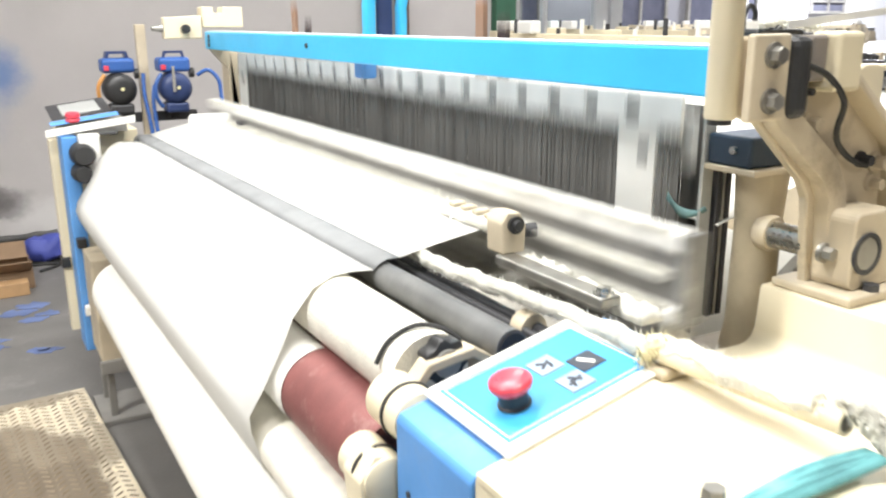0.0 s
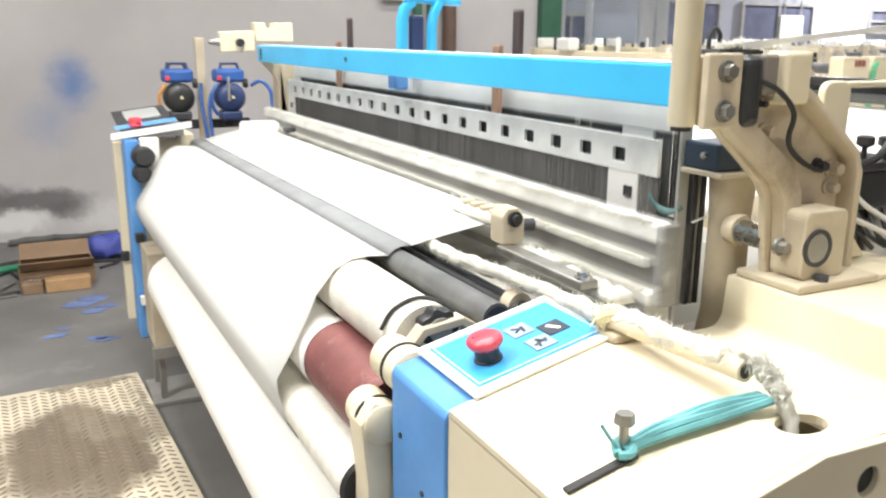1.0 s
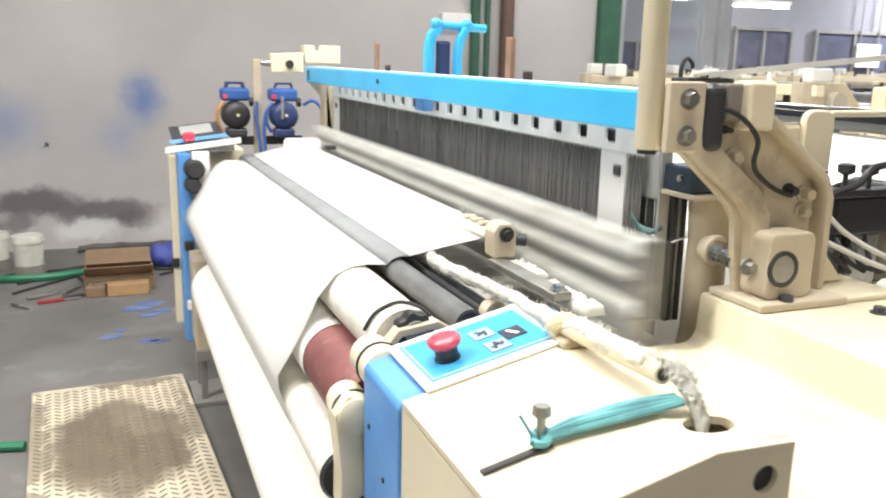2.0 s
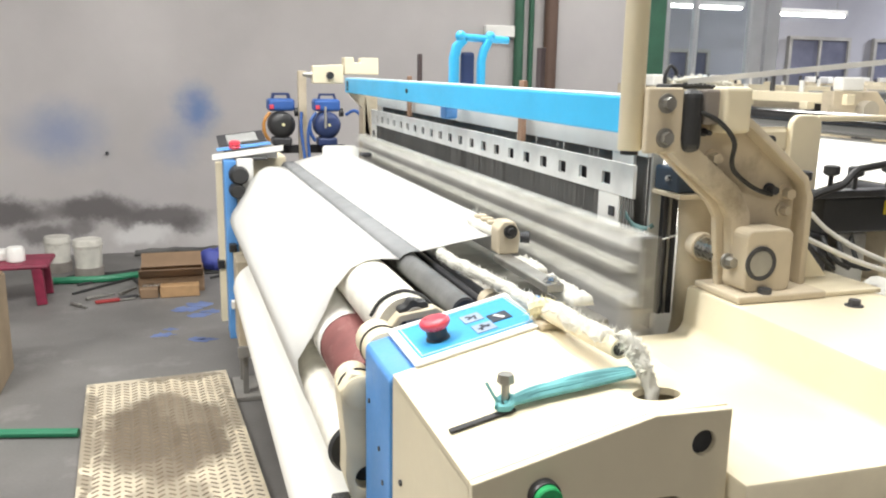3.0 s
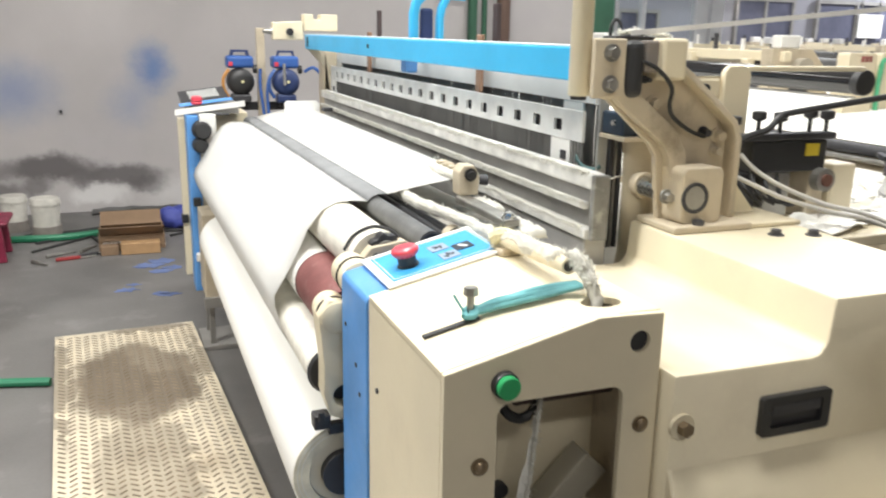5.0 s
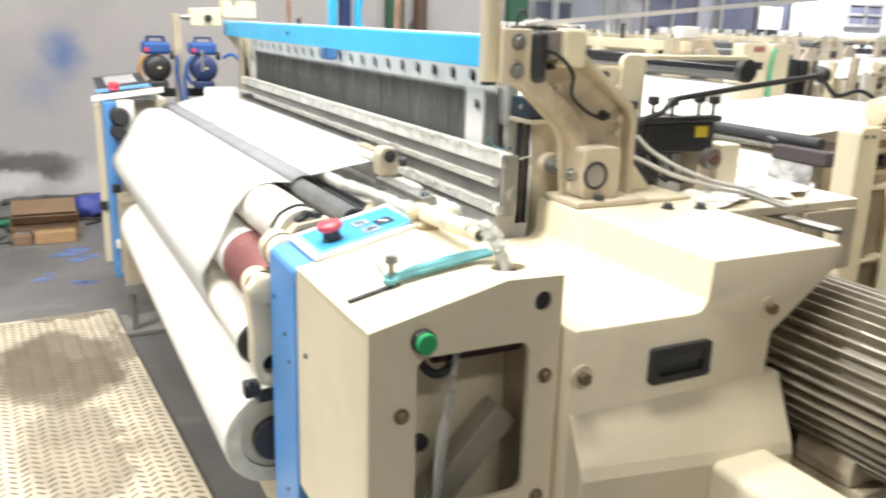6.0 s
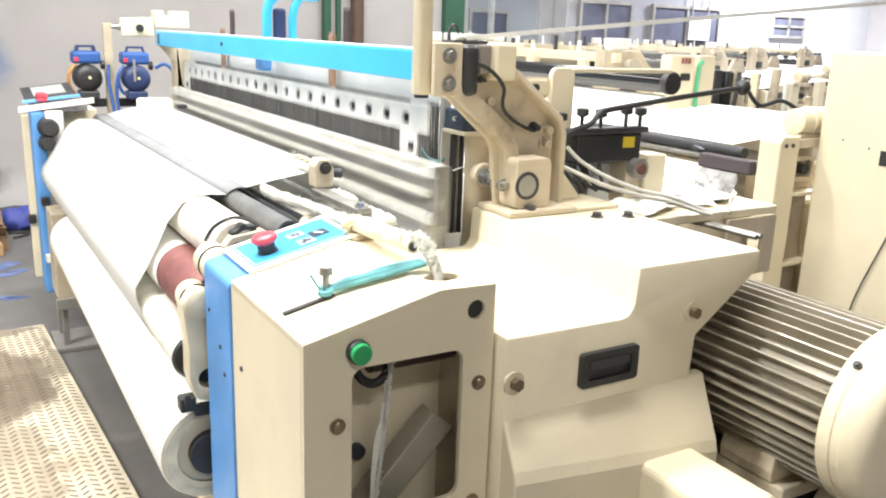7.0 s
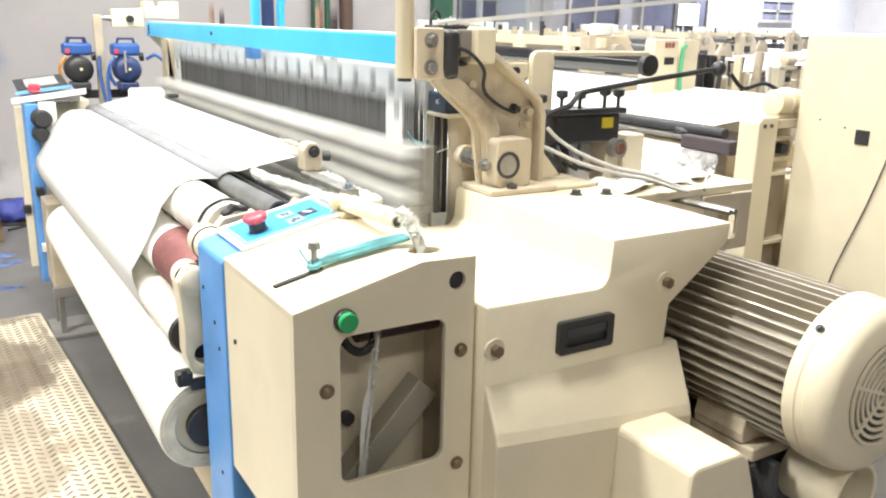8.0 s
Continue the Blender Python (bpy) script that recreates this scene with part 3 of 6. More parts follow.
def harness(L):
    wire = mat("dark_heddle_wire", (0.165, 0.160, 0.150), 0.8, 0.0, var=0.1, spec=0.2)
    wood = mat("tan_wooden_rod", (0.34, 0.20, 0.13), 0.7, var=0.15, scale=20)
    darkrod = mat("dark_brown_rod", (0.06, 0.04, 0.04), 0.6, var=0.2)
    frames = []
    for k, (x, rod) in enumerate(((0.819, wood), (0.843, darkrod))):
        holes = [rounded(y - 0.016, y + 0.016, 1.047, 1.070, 0.003, 2) for y in [0.999 + 0.0895 * j for j in range(21)]] if k == 0 else []
        top = 1.090 if k == 0 else 1.105
        bm = B(); prism(bm, [(0.905, 1.034), (0.905, top), (2.88, top), (2.88, 1.034)], "x", x, x + (0.006 if k == 0 else 0.011), holes=holes)
        rail = part("heald_frame", bm, mat("dusty_white_rail", (0.76, 0.755, 0.73), 0.6, var=0.1, scale=14) if k == 0 else mat("grey_white_rail", (0.70, 0.695, 0.67), 0.5), L, "white heald frame with a row of square holes" if k == 0 else "grey-white plain heald frame")
        for y in (0.950, 2.81):
            bm = B(); box(bm, x + 0.001, x + 0.010, y, y + 0.076, 0.80, 1.0335, 0.002); stave = part("side_stave", bm, WHITE_PLASTIC, rail)
            bm = B(); box(bm, x - 0.003, x + 0.0005, y + 0.012, y + 0.030, 0.995, 1.012, 0.001); part("stave_clip", bm, GREY_DARK, stave)
        for y in ([1.030 + 0.0026 * j for j in range(682)], [0.908 + 0.0028 * j for j in range(14)]):
            verts, faces = [], []
            for j, yy in enumerate(y):
                yy += random.uniform(-0.0003, 0.0003)
                xx = x + random.uniform(0.0035, 0.0055)
                n = len(verts)
                verts += [(xx, yy, 0.80), (xx, yy + 0.0031, 0.80), (xx, yy + 0.0031, 1.0335), (xx, yy, 1.0335), (xx + 0.001, yy + 0.0013, 0.80), (xx + 0.001, yy + 0.0013, 1.0335)]
                faces += [(n, n + 1, n + 2, n + 3), (n + 1, n + 4, n + 5, n + 2), (n + 4, n, n + 3, n + 5)]
            me = bpy.data.meshes.new("heddle"); me.from_pydata(verts, [], faces); me.materials.append(wire)
            hd = new("heddle", me); hd.parent = rail; hd["kind"] = "stuff"
        # Added dark strip keeps the rail's holes dark; the frame has no lining.
        bm = B(); box(bm, x + 0.0112, x + 0.0135, 0.915, 2.87, 1.0345, 1.080); part("rail_lining", bm, GREY_DARK, rail, "added dark strip that darkens the rail's holes")
        for y in (1.402 - 0.035 * k, 2.345 - 0.035 * k):
            bm = B(); box(bm, x + 0.001, x + 0.012, y - 0.013, y + 0.013, top + 0.0005, 1.222, 0.002); part("lifting_rod", bm, rod, rail, "tan wooden lifting rod" if k == 0 else "dark lifting rod")
        frames.append(rail)
    verts, faces = [], []
    for j in range(760):
        yy, xx = 0.91 + 0.0026 * j, 0.872 + random.uniform(0, 0.002)
        n = len(verts)
        verts += [(xx, yy, 0.76), (xx, yy + 0.0034, 0.76), (xx, yy + 0.0034, 1.085), (xx, yy, 1.085), (xx + 0.001, yy + 0.0017, 0.76), (xx + 0.001, yy + 0.0017, 1.085)]
        faces += [(n, n + 1, n + 2, n + 3), (n + 1, n + 4, n + 5, n + 2), (n + 4, n, n + 3, n + 5)]
    me = bpy.data.meshes.new("drop_wire"); me.from_pydata(verts, [], faces); me.materials.append(wire)
    dw = new("drop_wire", me); dw.parent = L; dw["kind"] = "stuff"
    return frames


def sley(L):
    cap = mat("pale_reed_cap", (0.82, 0.81, 0.77), 0.85, 0.0, var=0.14, scale=22, fine=200, bump=0.4, spec=0.15)
    reed = mat("reed_dents", (0.42, 0.41, 0.39), 0.7, 0.0, var=0.12, scale=8)
    bm = B(); box(bm, 0.744, 0.772, 0.785, 2.86, 0.928, 0.958, 0.006, seg=3); s = part("sley", bm, cap, L, "reed cap and sley swinging with the beat-up")
    bm = B(); box(bm, 0.756, 0.766, 0.79, 2.85, 0.862, 0.9275); part("reed", bm, reed, s)
    verts, faces = [], []
    for j in range(560):
        y = 0.795 + j * 0.00365
        n = len(verts)
        verts += [(0.7515, y, 0.863), (0.7515, y + 0.0011, 0.863), (0.7515, y + 0.0011, 0.9275), (0.7515, y, 0.9275), (0.7555, y, 0.863), (0.7555, y + 0.0011, 0.863), (0.7555, y + 0.0011, 0.9275), (0.7555, y, 0.9275)]
        faces += [(n, n + 1, n + 2, n + 3), (n + 1, n + 5, n + 6, n + 2), (n + 4, n, n + 3, n + 7)]
    me = bpy.data.meshes.new("reed_dent"); me.from_pydata(verts, [], faces); me.materials.append(reed)
    d = new("reed_dent", me); d.parent = s; d["kind"] = "stuff"
    bm = B(); box(bm, 0.735, 0.78, 0.785, 2.86, 0.842, 0.8615, 0.004); part("sley_beam", bm, cap, s)
    bm = B(); box(bm, 0.742, 0.774, 0.772, 0.7845, 0.842, 0.956, 0.003); part("sley_end", bm, mat("sley_end_grey", (0.26, 0.255, 0.24), 0.7, var=0.2, scale=20, stain=(0.6, 0.58, 0.53), stain_scale=25, stain_amount=0.8), s)
    bm = B(); box(bm, 0.738, 0.7515, 0.80, 2.84, 0.893, 0.906, 0.003); part("nozzle_strip", bm, cap, s)
    bm = B(); box(bm, 0.745, 0.79, 0.80, 2.84, 0.60, 0.8415, 0.004); part("sley_sword", bm, reed, s)
    return s


def cross_beam(L):
    bm = B(); box(bm, 0.721, 0.773, 0.745, 2.90, 1.113, 1.167, 0.003); b = part("cross_beam", bm, BLUE, L, "bright blue cross beam with whitish top")
    # Thin strip along the top, paler than the beam.
    bm = B(); box(bm, 0.724, 0.770, 0.78, 2.88, 1.1672, 1.1700, 0.001); part("dusty_top", bm, mat("pale_blue_grey", (0.62, 0.66, 0.70), 0.9, var=0.15, scale=18, bump=0.3), b, "thin pale layer on top of the beam")
    for y, z in ((2.845, 1.152), (2.845, 1.140), (2.845, 1.127), (1.99, 1.143)):
        bm = B(); cyl(bm, (0.722, y, z), (0.717, y, z), 0.006, 10); part("beam_screw", bm, GREY_DARK, b)
    # far end brackets
    bm = B(); prism(bm, [(0.60, 1.145), (0.60, 1.212), (0.72, 1.218), (0.72, 1.145)], "y", 2.92, 2.96, bevel=0.004); e = part("far_end_bracket", bm, CREAM, L, "cream end bracket with bolts")
    bm = B(); prism(bm, [(0.725, 1.18), (0.725, 1.245), (0.762, 1.245), (0.765, 1.225), (0.79, 1.225), (0.793, 1.245), (0.86, 1.245), (0.86, 1.18)], "y", 2.93, 2.99, bevel=0.003); part("notched_block", bm, CREAM, e)
    for p in ((0.665, 2.92, 1.176),):
        bm = B(); cyl(bm, p, (p[0], p[1] - 0.02, p[2]), 0.014, 16); part("bracket_bolt", bm, BLACK, e)
    bm = B(); cyl(bm, (0.60, 2.94, 1.178), (0.565, 2.94, 1.178), 0.013, 16, 0.007); part("end_nipple", bm, STEEL_DULL, e)
    bm = B(); prism(bm, [(0.735, 1.112), (0.80, 1.112), (0.82, 0.93), (0.80, 0.93), (0.79, 1.05)], "y", 2.90, 2.92); part("far_gusset", bm, CREAM_DARK, e)
    bm = B(); box(bm, 0.79, 0.90, 2.90, 2.98, 0.80, 1.11, 0.01); part("far_upright", bm, CREAM_DARK, e)
    # blue bracket over the beam
    bm = B(); prism(bm, strip([(0.795, 1.10), (0.795, 1.235), (0.803, 1.268), (0.825, 1.290)], -0.022), "y", 1.815, 1.845, bevel=0.004); k = smooth(part("blue_bracket", bm, BLUE, L, "blue cast bracket rising behind the beam"), 30)
    bm = B(); prism(bm, strip([(0.868, 1.10), (0.868, 1.225), (0.874, 1.255), (0.89, 1.285)], -0.018), "y", 1.80, 1.83, bevel=0.004); smooth(part("rear_limb", bm, BLUE, k), 30)
    bm = B(); cyl(bm, (0.82, 1.83, 1.288), (0.955, 1.82, 1.282), 0.010, 14); part("cross_rod", bm, BLUE, k)
    for x in (0.822, 0.905):
        bm = B(); bmesh.ops.create_uvsphere(bm, u_segments=12, v_segments=8, radius=0.015, matrix=Matrix.Translation((x, 1.825, 1.290))); smooth(part("rod_knob", bm, BLUE, k))
    bm = B(); box(bm, 0.825, 0.862, 1.82, 1.84, 1.10, 1.25, 0.008); part("dark_plate", bm, NAVY, k)
    bm = B(); box(bm, 0.775, 0.81, 1.80, 1.85, 1.075, 1.1125, 0.006); part("lower_lug", bm, BLUE_DEEP, k)


def take_up(L):
    bm = B(); cyl(bm, (0.494, 0.815, 0.849), (0.494, 2.92, 0.828), 0.0205, 28); bar = smooth(part("breast_bar", bm, BLACK_BAR, L, "black enamelled breast bar"))
    bm = B(); cyl(bm, (0.494, 0.8145, 0.849), (0.494, 0.813, 0.849), 0.017, 24); part("bar_end", bm, BLACK, bar)
    for x, z, r in ((0.526, 0.838, 0.007), (0.545, 0.842, 0.006), (0.562, 0.842, 0.008)):
        bm = B(); cyl(bm, (x, 0.80, z), (x, 1.6, z), r, 14); smooth(part("guide_rod", bm, GREY_DARK, L))
    bm = B(); lathe(bm, [(0, 0.012), (0, 0.019), (0.003, 0.020), (0.022, 0.020), (0.024, 0.018)], (0.558, 0.862, 0.842), (0, 1, 0), 24); smooth(part("rod_collar", bm, CREAM_DARK, L))
    bm = B(); box(bm, 0.525, 0.73, 0.80, 2.8, 0.72, 0.822, 0.004); part("under_trough", bm, mat("trough_grey", (0.28, 0.265, 0.235), 0.6, 0.1, var=0.2, scale=12, stain=(0.45, 0.43, 0.38), stain_scale=14, stain_amount=0.6), L, "dark trough beneath the cloth")
    bm = B(); cyl(bm, (0.421, 0.868, 0.812), (0.421, 2.84, 0.791), 0.049, 40); smooth(part("guide_roll", bm, CREAM_ROLL, L, "cream cork-covered guide roll"))
    bm = B(); cyl(bm, (0.380, 0.866, 0.712), (0.380, 2.84, 0.712), 0.058, 40); smooth(part("take_up_roll", bm, BROWN_ROLL, L, "red-brown rubber take-up roll"))
    bm = B(); cyl(bm, (0.335, 0.862, 0.625), (0.335, 2.84, 0.625), 0.040, 32); smooth(part("press_roll", bm, CREAM_ROLL, L, "cream press roll"))
    # end caps and bracket
    for x, z, y0, r in ((0.366, 0.803, 0.79, 0.030), (0.330, 0.742, 0.793, 0.027)):
        bm = B(); lathe(bm, [(0, r * 0.7), (0.004, r * 0.95), (0.02, r), (0.07, r)], (x, y0, z), (0, 1, 0), 28); c = smooth(part("bearing_housing", bm, CREAM, L, "cream bearing housing"))
        bm = B(); lathe(bm, [(0.028, r + 0.0005), (0.028, r + 0.0022), (0.032, r + 0.0022), (0.032, r + 0.0005)], (x, y0, z), (0, 1, 0), 28, False); part("clamp_ring", bm, BLACK, c)
    arm_out = [(0.300, 0.745), (0.318, 0.772), (0.345, 0.765), (0.345, 0.69), (0.372, 0.64), (0.372, 0.585), (0.345, 0.560), (0.318, 0.572), (0.307, 0.61), (0.308, 0.66)]
    bm = B(); prism(bm, arm_out, "y", 0.80, 0.845, holes=[ring_pts(0.342, 0.605, 0.019)], bevel=0.003); smooth(part("press_arm", bm, CREAM, L), 30)
    bm = B(); cyl(bm, (0.342, 0.83, 0.605), (0.342, 0.86, 0.605), 0.0185, 20); part("press_shaft", bm, BLACK, L)
    bm = B(); lathe(bm, [(0, 0.038), (0.006, 0.0425), (0.010, 0.038)], (0.335, 0.858, 0.625), (0, 1, 0), 28); part("roll_rim", bm, BLACK, L)
    # hand wheel
    bm = B()
    pr = []
    for j in range(40):
        a = 2 * math.pi * j / 40
        r = 0.0235 + 0.0024 * math.cos(7 * a)
        pr.append((0.423 + 1.1 * r * math.cos(a), 0.838 + 1.1 * r * math.sin(a)))
    prism(bm, pr, "y", 0.835, 0.857, holes=[ring_pts(0.423, 0.838, 0.006, 12)], bevel=0.002)
    w = smooth(part("hand_wheel", bm, BLACK, L, "black lobed plastic hand wheel"), 35)
    bm = B(); lathe(bm, [(0, 0.0165), (0.004, 0.0160), (0.004, 0.006)], (0.423, 0.836, 0.838), (0, -1, 0), 20); part("wheel_hub", bm, GREY_MID, w)
    bm = B(); hose(bm, [(0.455, 0.86, 0.850), (0.440, 0.875, 0.862), (0.415, 0.892, 0.865), (0.385, 0.900, 0.850), (0.368, 0.900, 0.825)], 0.0028); part("wheel_strap", bm, RUBBER, w)
    bm = B(); prism(bm, strip([(0.38, 0.81), (0.40, 0.835), (0.45, 0.842), (0.475, 0.825)], 0.012), "y", 0.825, 0.85, bevel=0.002); part("wheel_bracket", bm, CREAM_DARK, L)
    bm = B(); box(bm, 0.36, 0.56, 0.86, 2.82, 0.25, 0.33, 0.005); part("lower_rail", bm, CREAM_DARK, L)
    # near and far frame feet
    for y in (0.98, 2.57):
        bm = B(); prism(bm, [(0.50, 0.0), (0.50, 0.62), (1.05, 0.62), (1.05, 0.0)], "y", y, y + 0.06, bevel=0.003); part("side_frame", bm, CREAM_DARK, L)
    bm = B(); box(bm, 0.275, 0.44, 2.66, 2.84, 0.20, 0.52, 0.004); part("far_lower_cover", bm, CREAM_DARK, L)
    bm = B(); box(bm, 0.285, 0.305, 2.66, 2.685, 0.0185, 0.199, 0.002); part("steel_leg", bm, GREY_MID, L)
    bm = B(); box(bm, 0.285, 0.305, 2.81, 2.835, 0.0185, 0.199, 0.002); part("steel_leg", bm, GREY_MID, L)
    bm = B(); box(bm, 0.255, 0.46, 2.63, 2.85, 0.0, 0.018, 0.003); part("foot_plate", bm, GREY_MID, L)
    bm = B(); box(bm, 0.268, 0.45, 2.64, 2.659, 0.165, 0.205, 0.002); part("cross_angle", bm, GREY_MID, L)


def far_panel(L):
    bm = B(); box(bm, 0.255, 0.30, 2.86, 2.98, 0.17, 0.862, 0.004); part("far_blue_panel", bm, BLUE_DEEP, L, "blue painted upright panel")
    bm = B(); box(bm, 0.262, 0.50, 2.985, 3.16, 0.28, 0.861, 0.004); part("far_cover", bm, CREAM, L)
    bm = B(); prism(bm, [(0.215, 0.864), (0.215, 0.886), (0.475, 0.918), (0.475, 0.896)], "y", 2.86, 3.18, bevel=0.003); top = part("far_control_box", bm, WHITE_PLASTIC, L, "white control box with a dark-framed display")
    bm = B(); prism(bm, [(0.27, 0.862), (0.27, 0.878), (0.46, 0.900), (0.46, 0.862)], "y", 2.93, 3.14); part("box_neck", bm, GREY_MID, L)
    sl = Matrix.Translation((0.215, 0, 0.886)) @ Matrix.Rotation(-math.atan(0.123), 4, "Y")
    bm = B(); box(bm, 0.03, 0.21, 2.95, 3.14, 0.0005, 0.004, 0.001, sl); part("display_frame", bm, GREY_DARK, top)
    bm = B(); box(bm, 0.065, 0.18, 2.975, 3.115, 0.0042, 0.006, 0, sl); part("display_glass", bm, mat("pale_display", (0.42, 0.43, 0.42), 0.15), top)
    bm = B(); box(bm, 0.02, 0.22, 2.89, 2.935, 0.0005, 0.0025, 0, sl); part("blue_strip", bm, BLUE_DEEP, top)
    bm = B(); lathe(bm, [(0, 0.02), (0.006, 0.022), (0.012, 0.018), (0.016, 0.022), (0.026, 0.020), (0.029, 0.01)], (0.300, 2.905, 0.897), (0, 0, 1), 20); smooth(part("emergency_button", bm, RED, top, "red emergency button"))
    for ob in (top, *top.children):
        for v in ob.data.vertices:
            v.co.z += 0.14 * (v.co.y - 2.86)
    for x, z, r in ((0.308, 0.812, 0.033), (0.300, 0.755, 0.027)):
        bm = B(); lathe(bm, [(0, r * 0.8), (0.008, r), (0.04, r), (0.05, r * 1.15), (0.06, r * 1.15)], (x, 2.785, z), (0, 1, 0), 22); smooth(part("roll_end_cap", bm, BLACK, L))
    bm = B(); box(bm, 0.30, 0.36, 2.82, 2.86, 0.72, 0.87, 0.005); part("cap_bracket", bm, WHITE_PLASTIC, L)
    bm = B(); box(bm, 0.36, 0.41, 2.80, 2.835, 0.868, 0.876, 0.003); part("dark_clip", bm, BLACK, L)
    for y, z, mt in ((2.845, 0.52, BLACK), (2.84, 0.30, WHITE_PLASTIC)):
        bm = B(); box(bm, 0.262, 0.29, y - 0.02, y + 0.014, z, z + 0.03, 0.003); part("latch", bm, mt, L)
    bm = B(); box(bm, 0.225, 0.252, 2.99, 3.03, 0.42, 0.455, 0.003); part("side_switch", bm, BLACK, L)
    bm = B(); box(bm, 0.232, 0.2615, 3.0, 3.05, 0.20, 0.84, 0.003); part("cable_duct", bm, CREAM, L)


def temple(L):
    bm = B(); prism(bm, [(0.640, 0.876), (0.638, 0.922), (0.648, 0.936), (0.670, 0.935), (0.681, 0.914), (0.679, 0.876)], "y", 1.052, 1.092, bevel=0.003); t = part("temple", bm, CREAM_DARK, L, "cream temple holder with a black knob")
    bm = B(); lathe(bm, [(0, 0.012), (0.006, 0.013), (0.006, 0.008), (0.012, 0.007)], (0.660, 1.052, 0.918), (0, -1, 0), 18); part("temple_knob", bm, BLACK, t)
    bm = B(); lathe(bm, [(0, 0.010), (0.016, 0.011), (0.018, 0.006)], (0.684, 1.06, 0.905), (1, -0.4, 0), 16); part("temple_cap", bm, GREY_DARK, t)
    bm = B(); box(bm, 0.645, 0.668, 1.092, 1.25, 0.898, 0.914, 0.006); part("temple_bar", bm, FLUFF, t, "lint-covered temple bar")
    for j in range(4):
        bm = B(); box(bm, 0.652, 0.676, 1.105 + 0.034 * j, 1.122 + 0.034 * j, 0.9145, 0.922, 0.003, None); part("temple_ridge", bm, CREAM_DARK, t)
    bm = B(); box(bm, 0.632, 0.664, 0.83, 1.06, 0.862, 0.876, 0.003); part("temple_slide", bm, STEEL_DULL, t)
    bm = B(); bolt(bm, (0.648, 0.845, 0.876), (0, 0, 1), 0.009, 0.006); part("slide_bolt", bm, STEEL, t)
    bm = B(); box(bm, 0.665, 0.686, 0.81, 1.02, 0.845, 0.858, 0.003); part("nozzle_rail", bm, GREY_DARK, t)
    for k in range(26):
        p = Vector((random.uniform(0.60, 0.70), random.uniform(1.13, 1.36), 0.902))
        bm = B()
        for j in range(7):
            q = p + Vector((random.gauss(0, 0.004), random.gauss(0, 0.006), random.uniform(0, 0.006)))
            d = Vector((random.uniform(-1, 1), random.uniform(-1, 1), random.uniform(0, 0.8))).normalized()
            e = d.cross(Vector((0.2, 0.3, 0.9))).normalized() * 0.0012
            bm.faces.new([bm.verts.new(c) for c in (q - e, q + e, q + d * random.uniform(0.008, 0.018))])
        part("lint_tuft", bm, FLUFF, t)
    # far counterpart
    bm = B(); prism(bm, [(0.585, 0.885), (0.585, 0.925), (0.592, 0.934), (0.70, 0.934), (0.715, 0.922), (0.715, 0.885)], "y", 2.63, 2.72, bevel=0.004); part("far_temple", bm, WHITE_PLASTIC, L)
    bm = B(); box(bm, 0.70, 0.735, 2.50, 2.54, 0.905, 0.918, 0.003); part("far_temple_clip", bm, GREY_DARK, L)


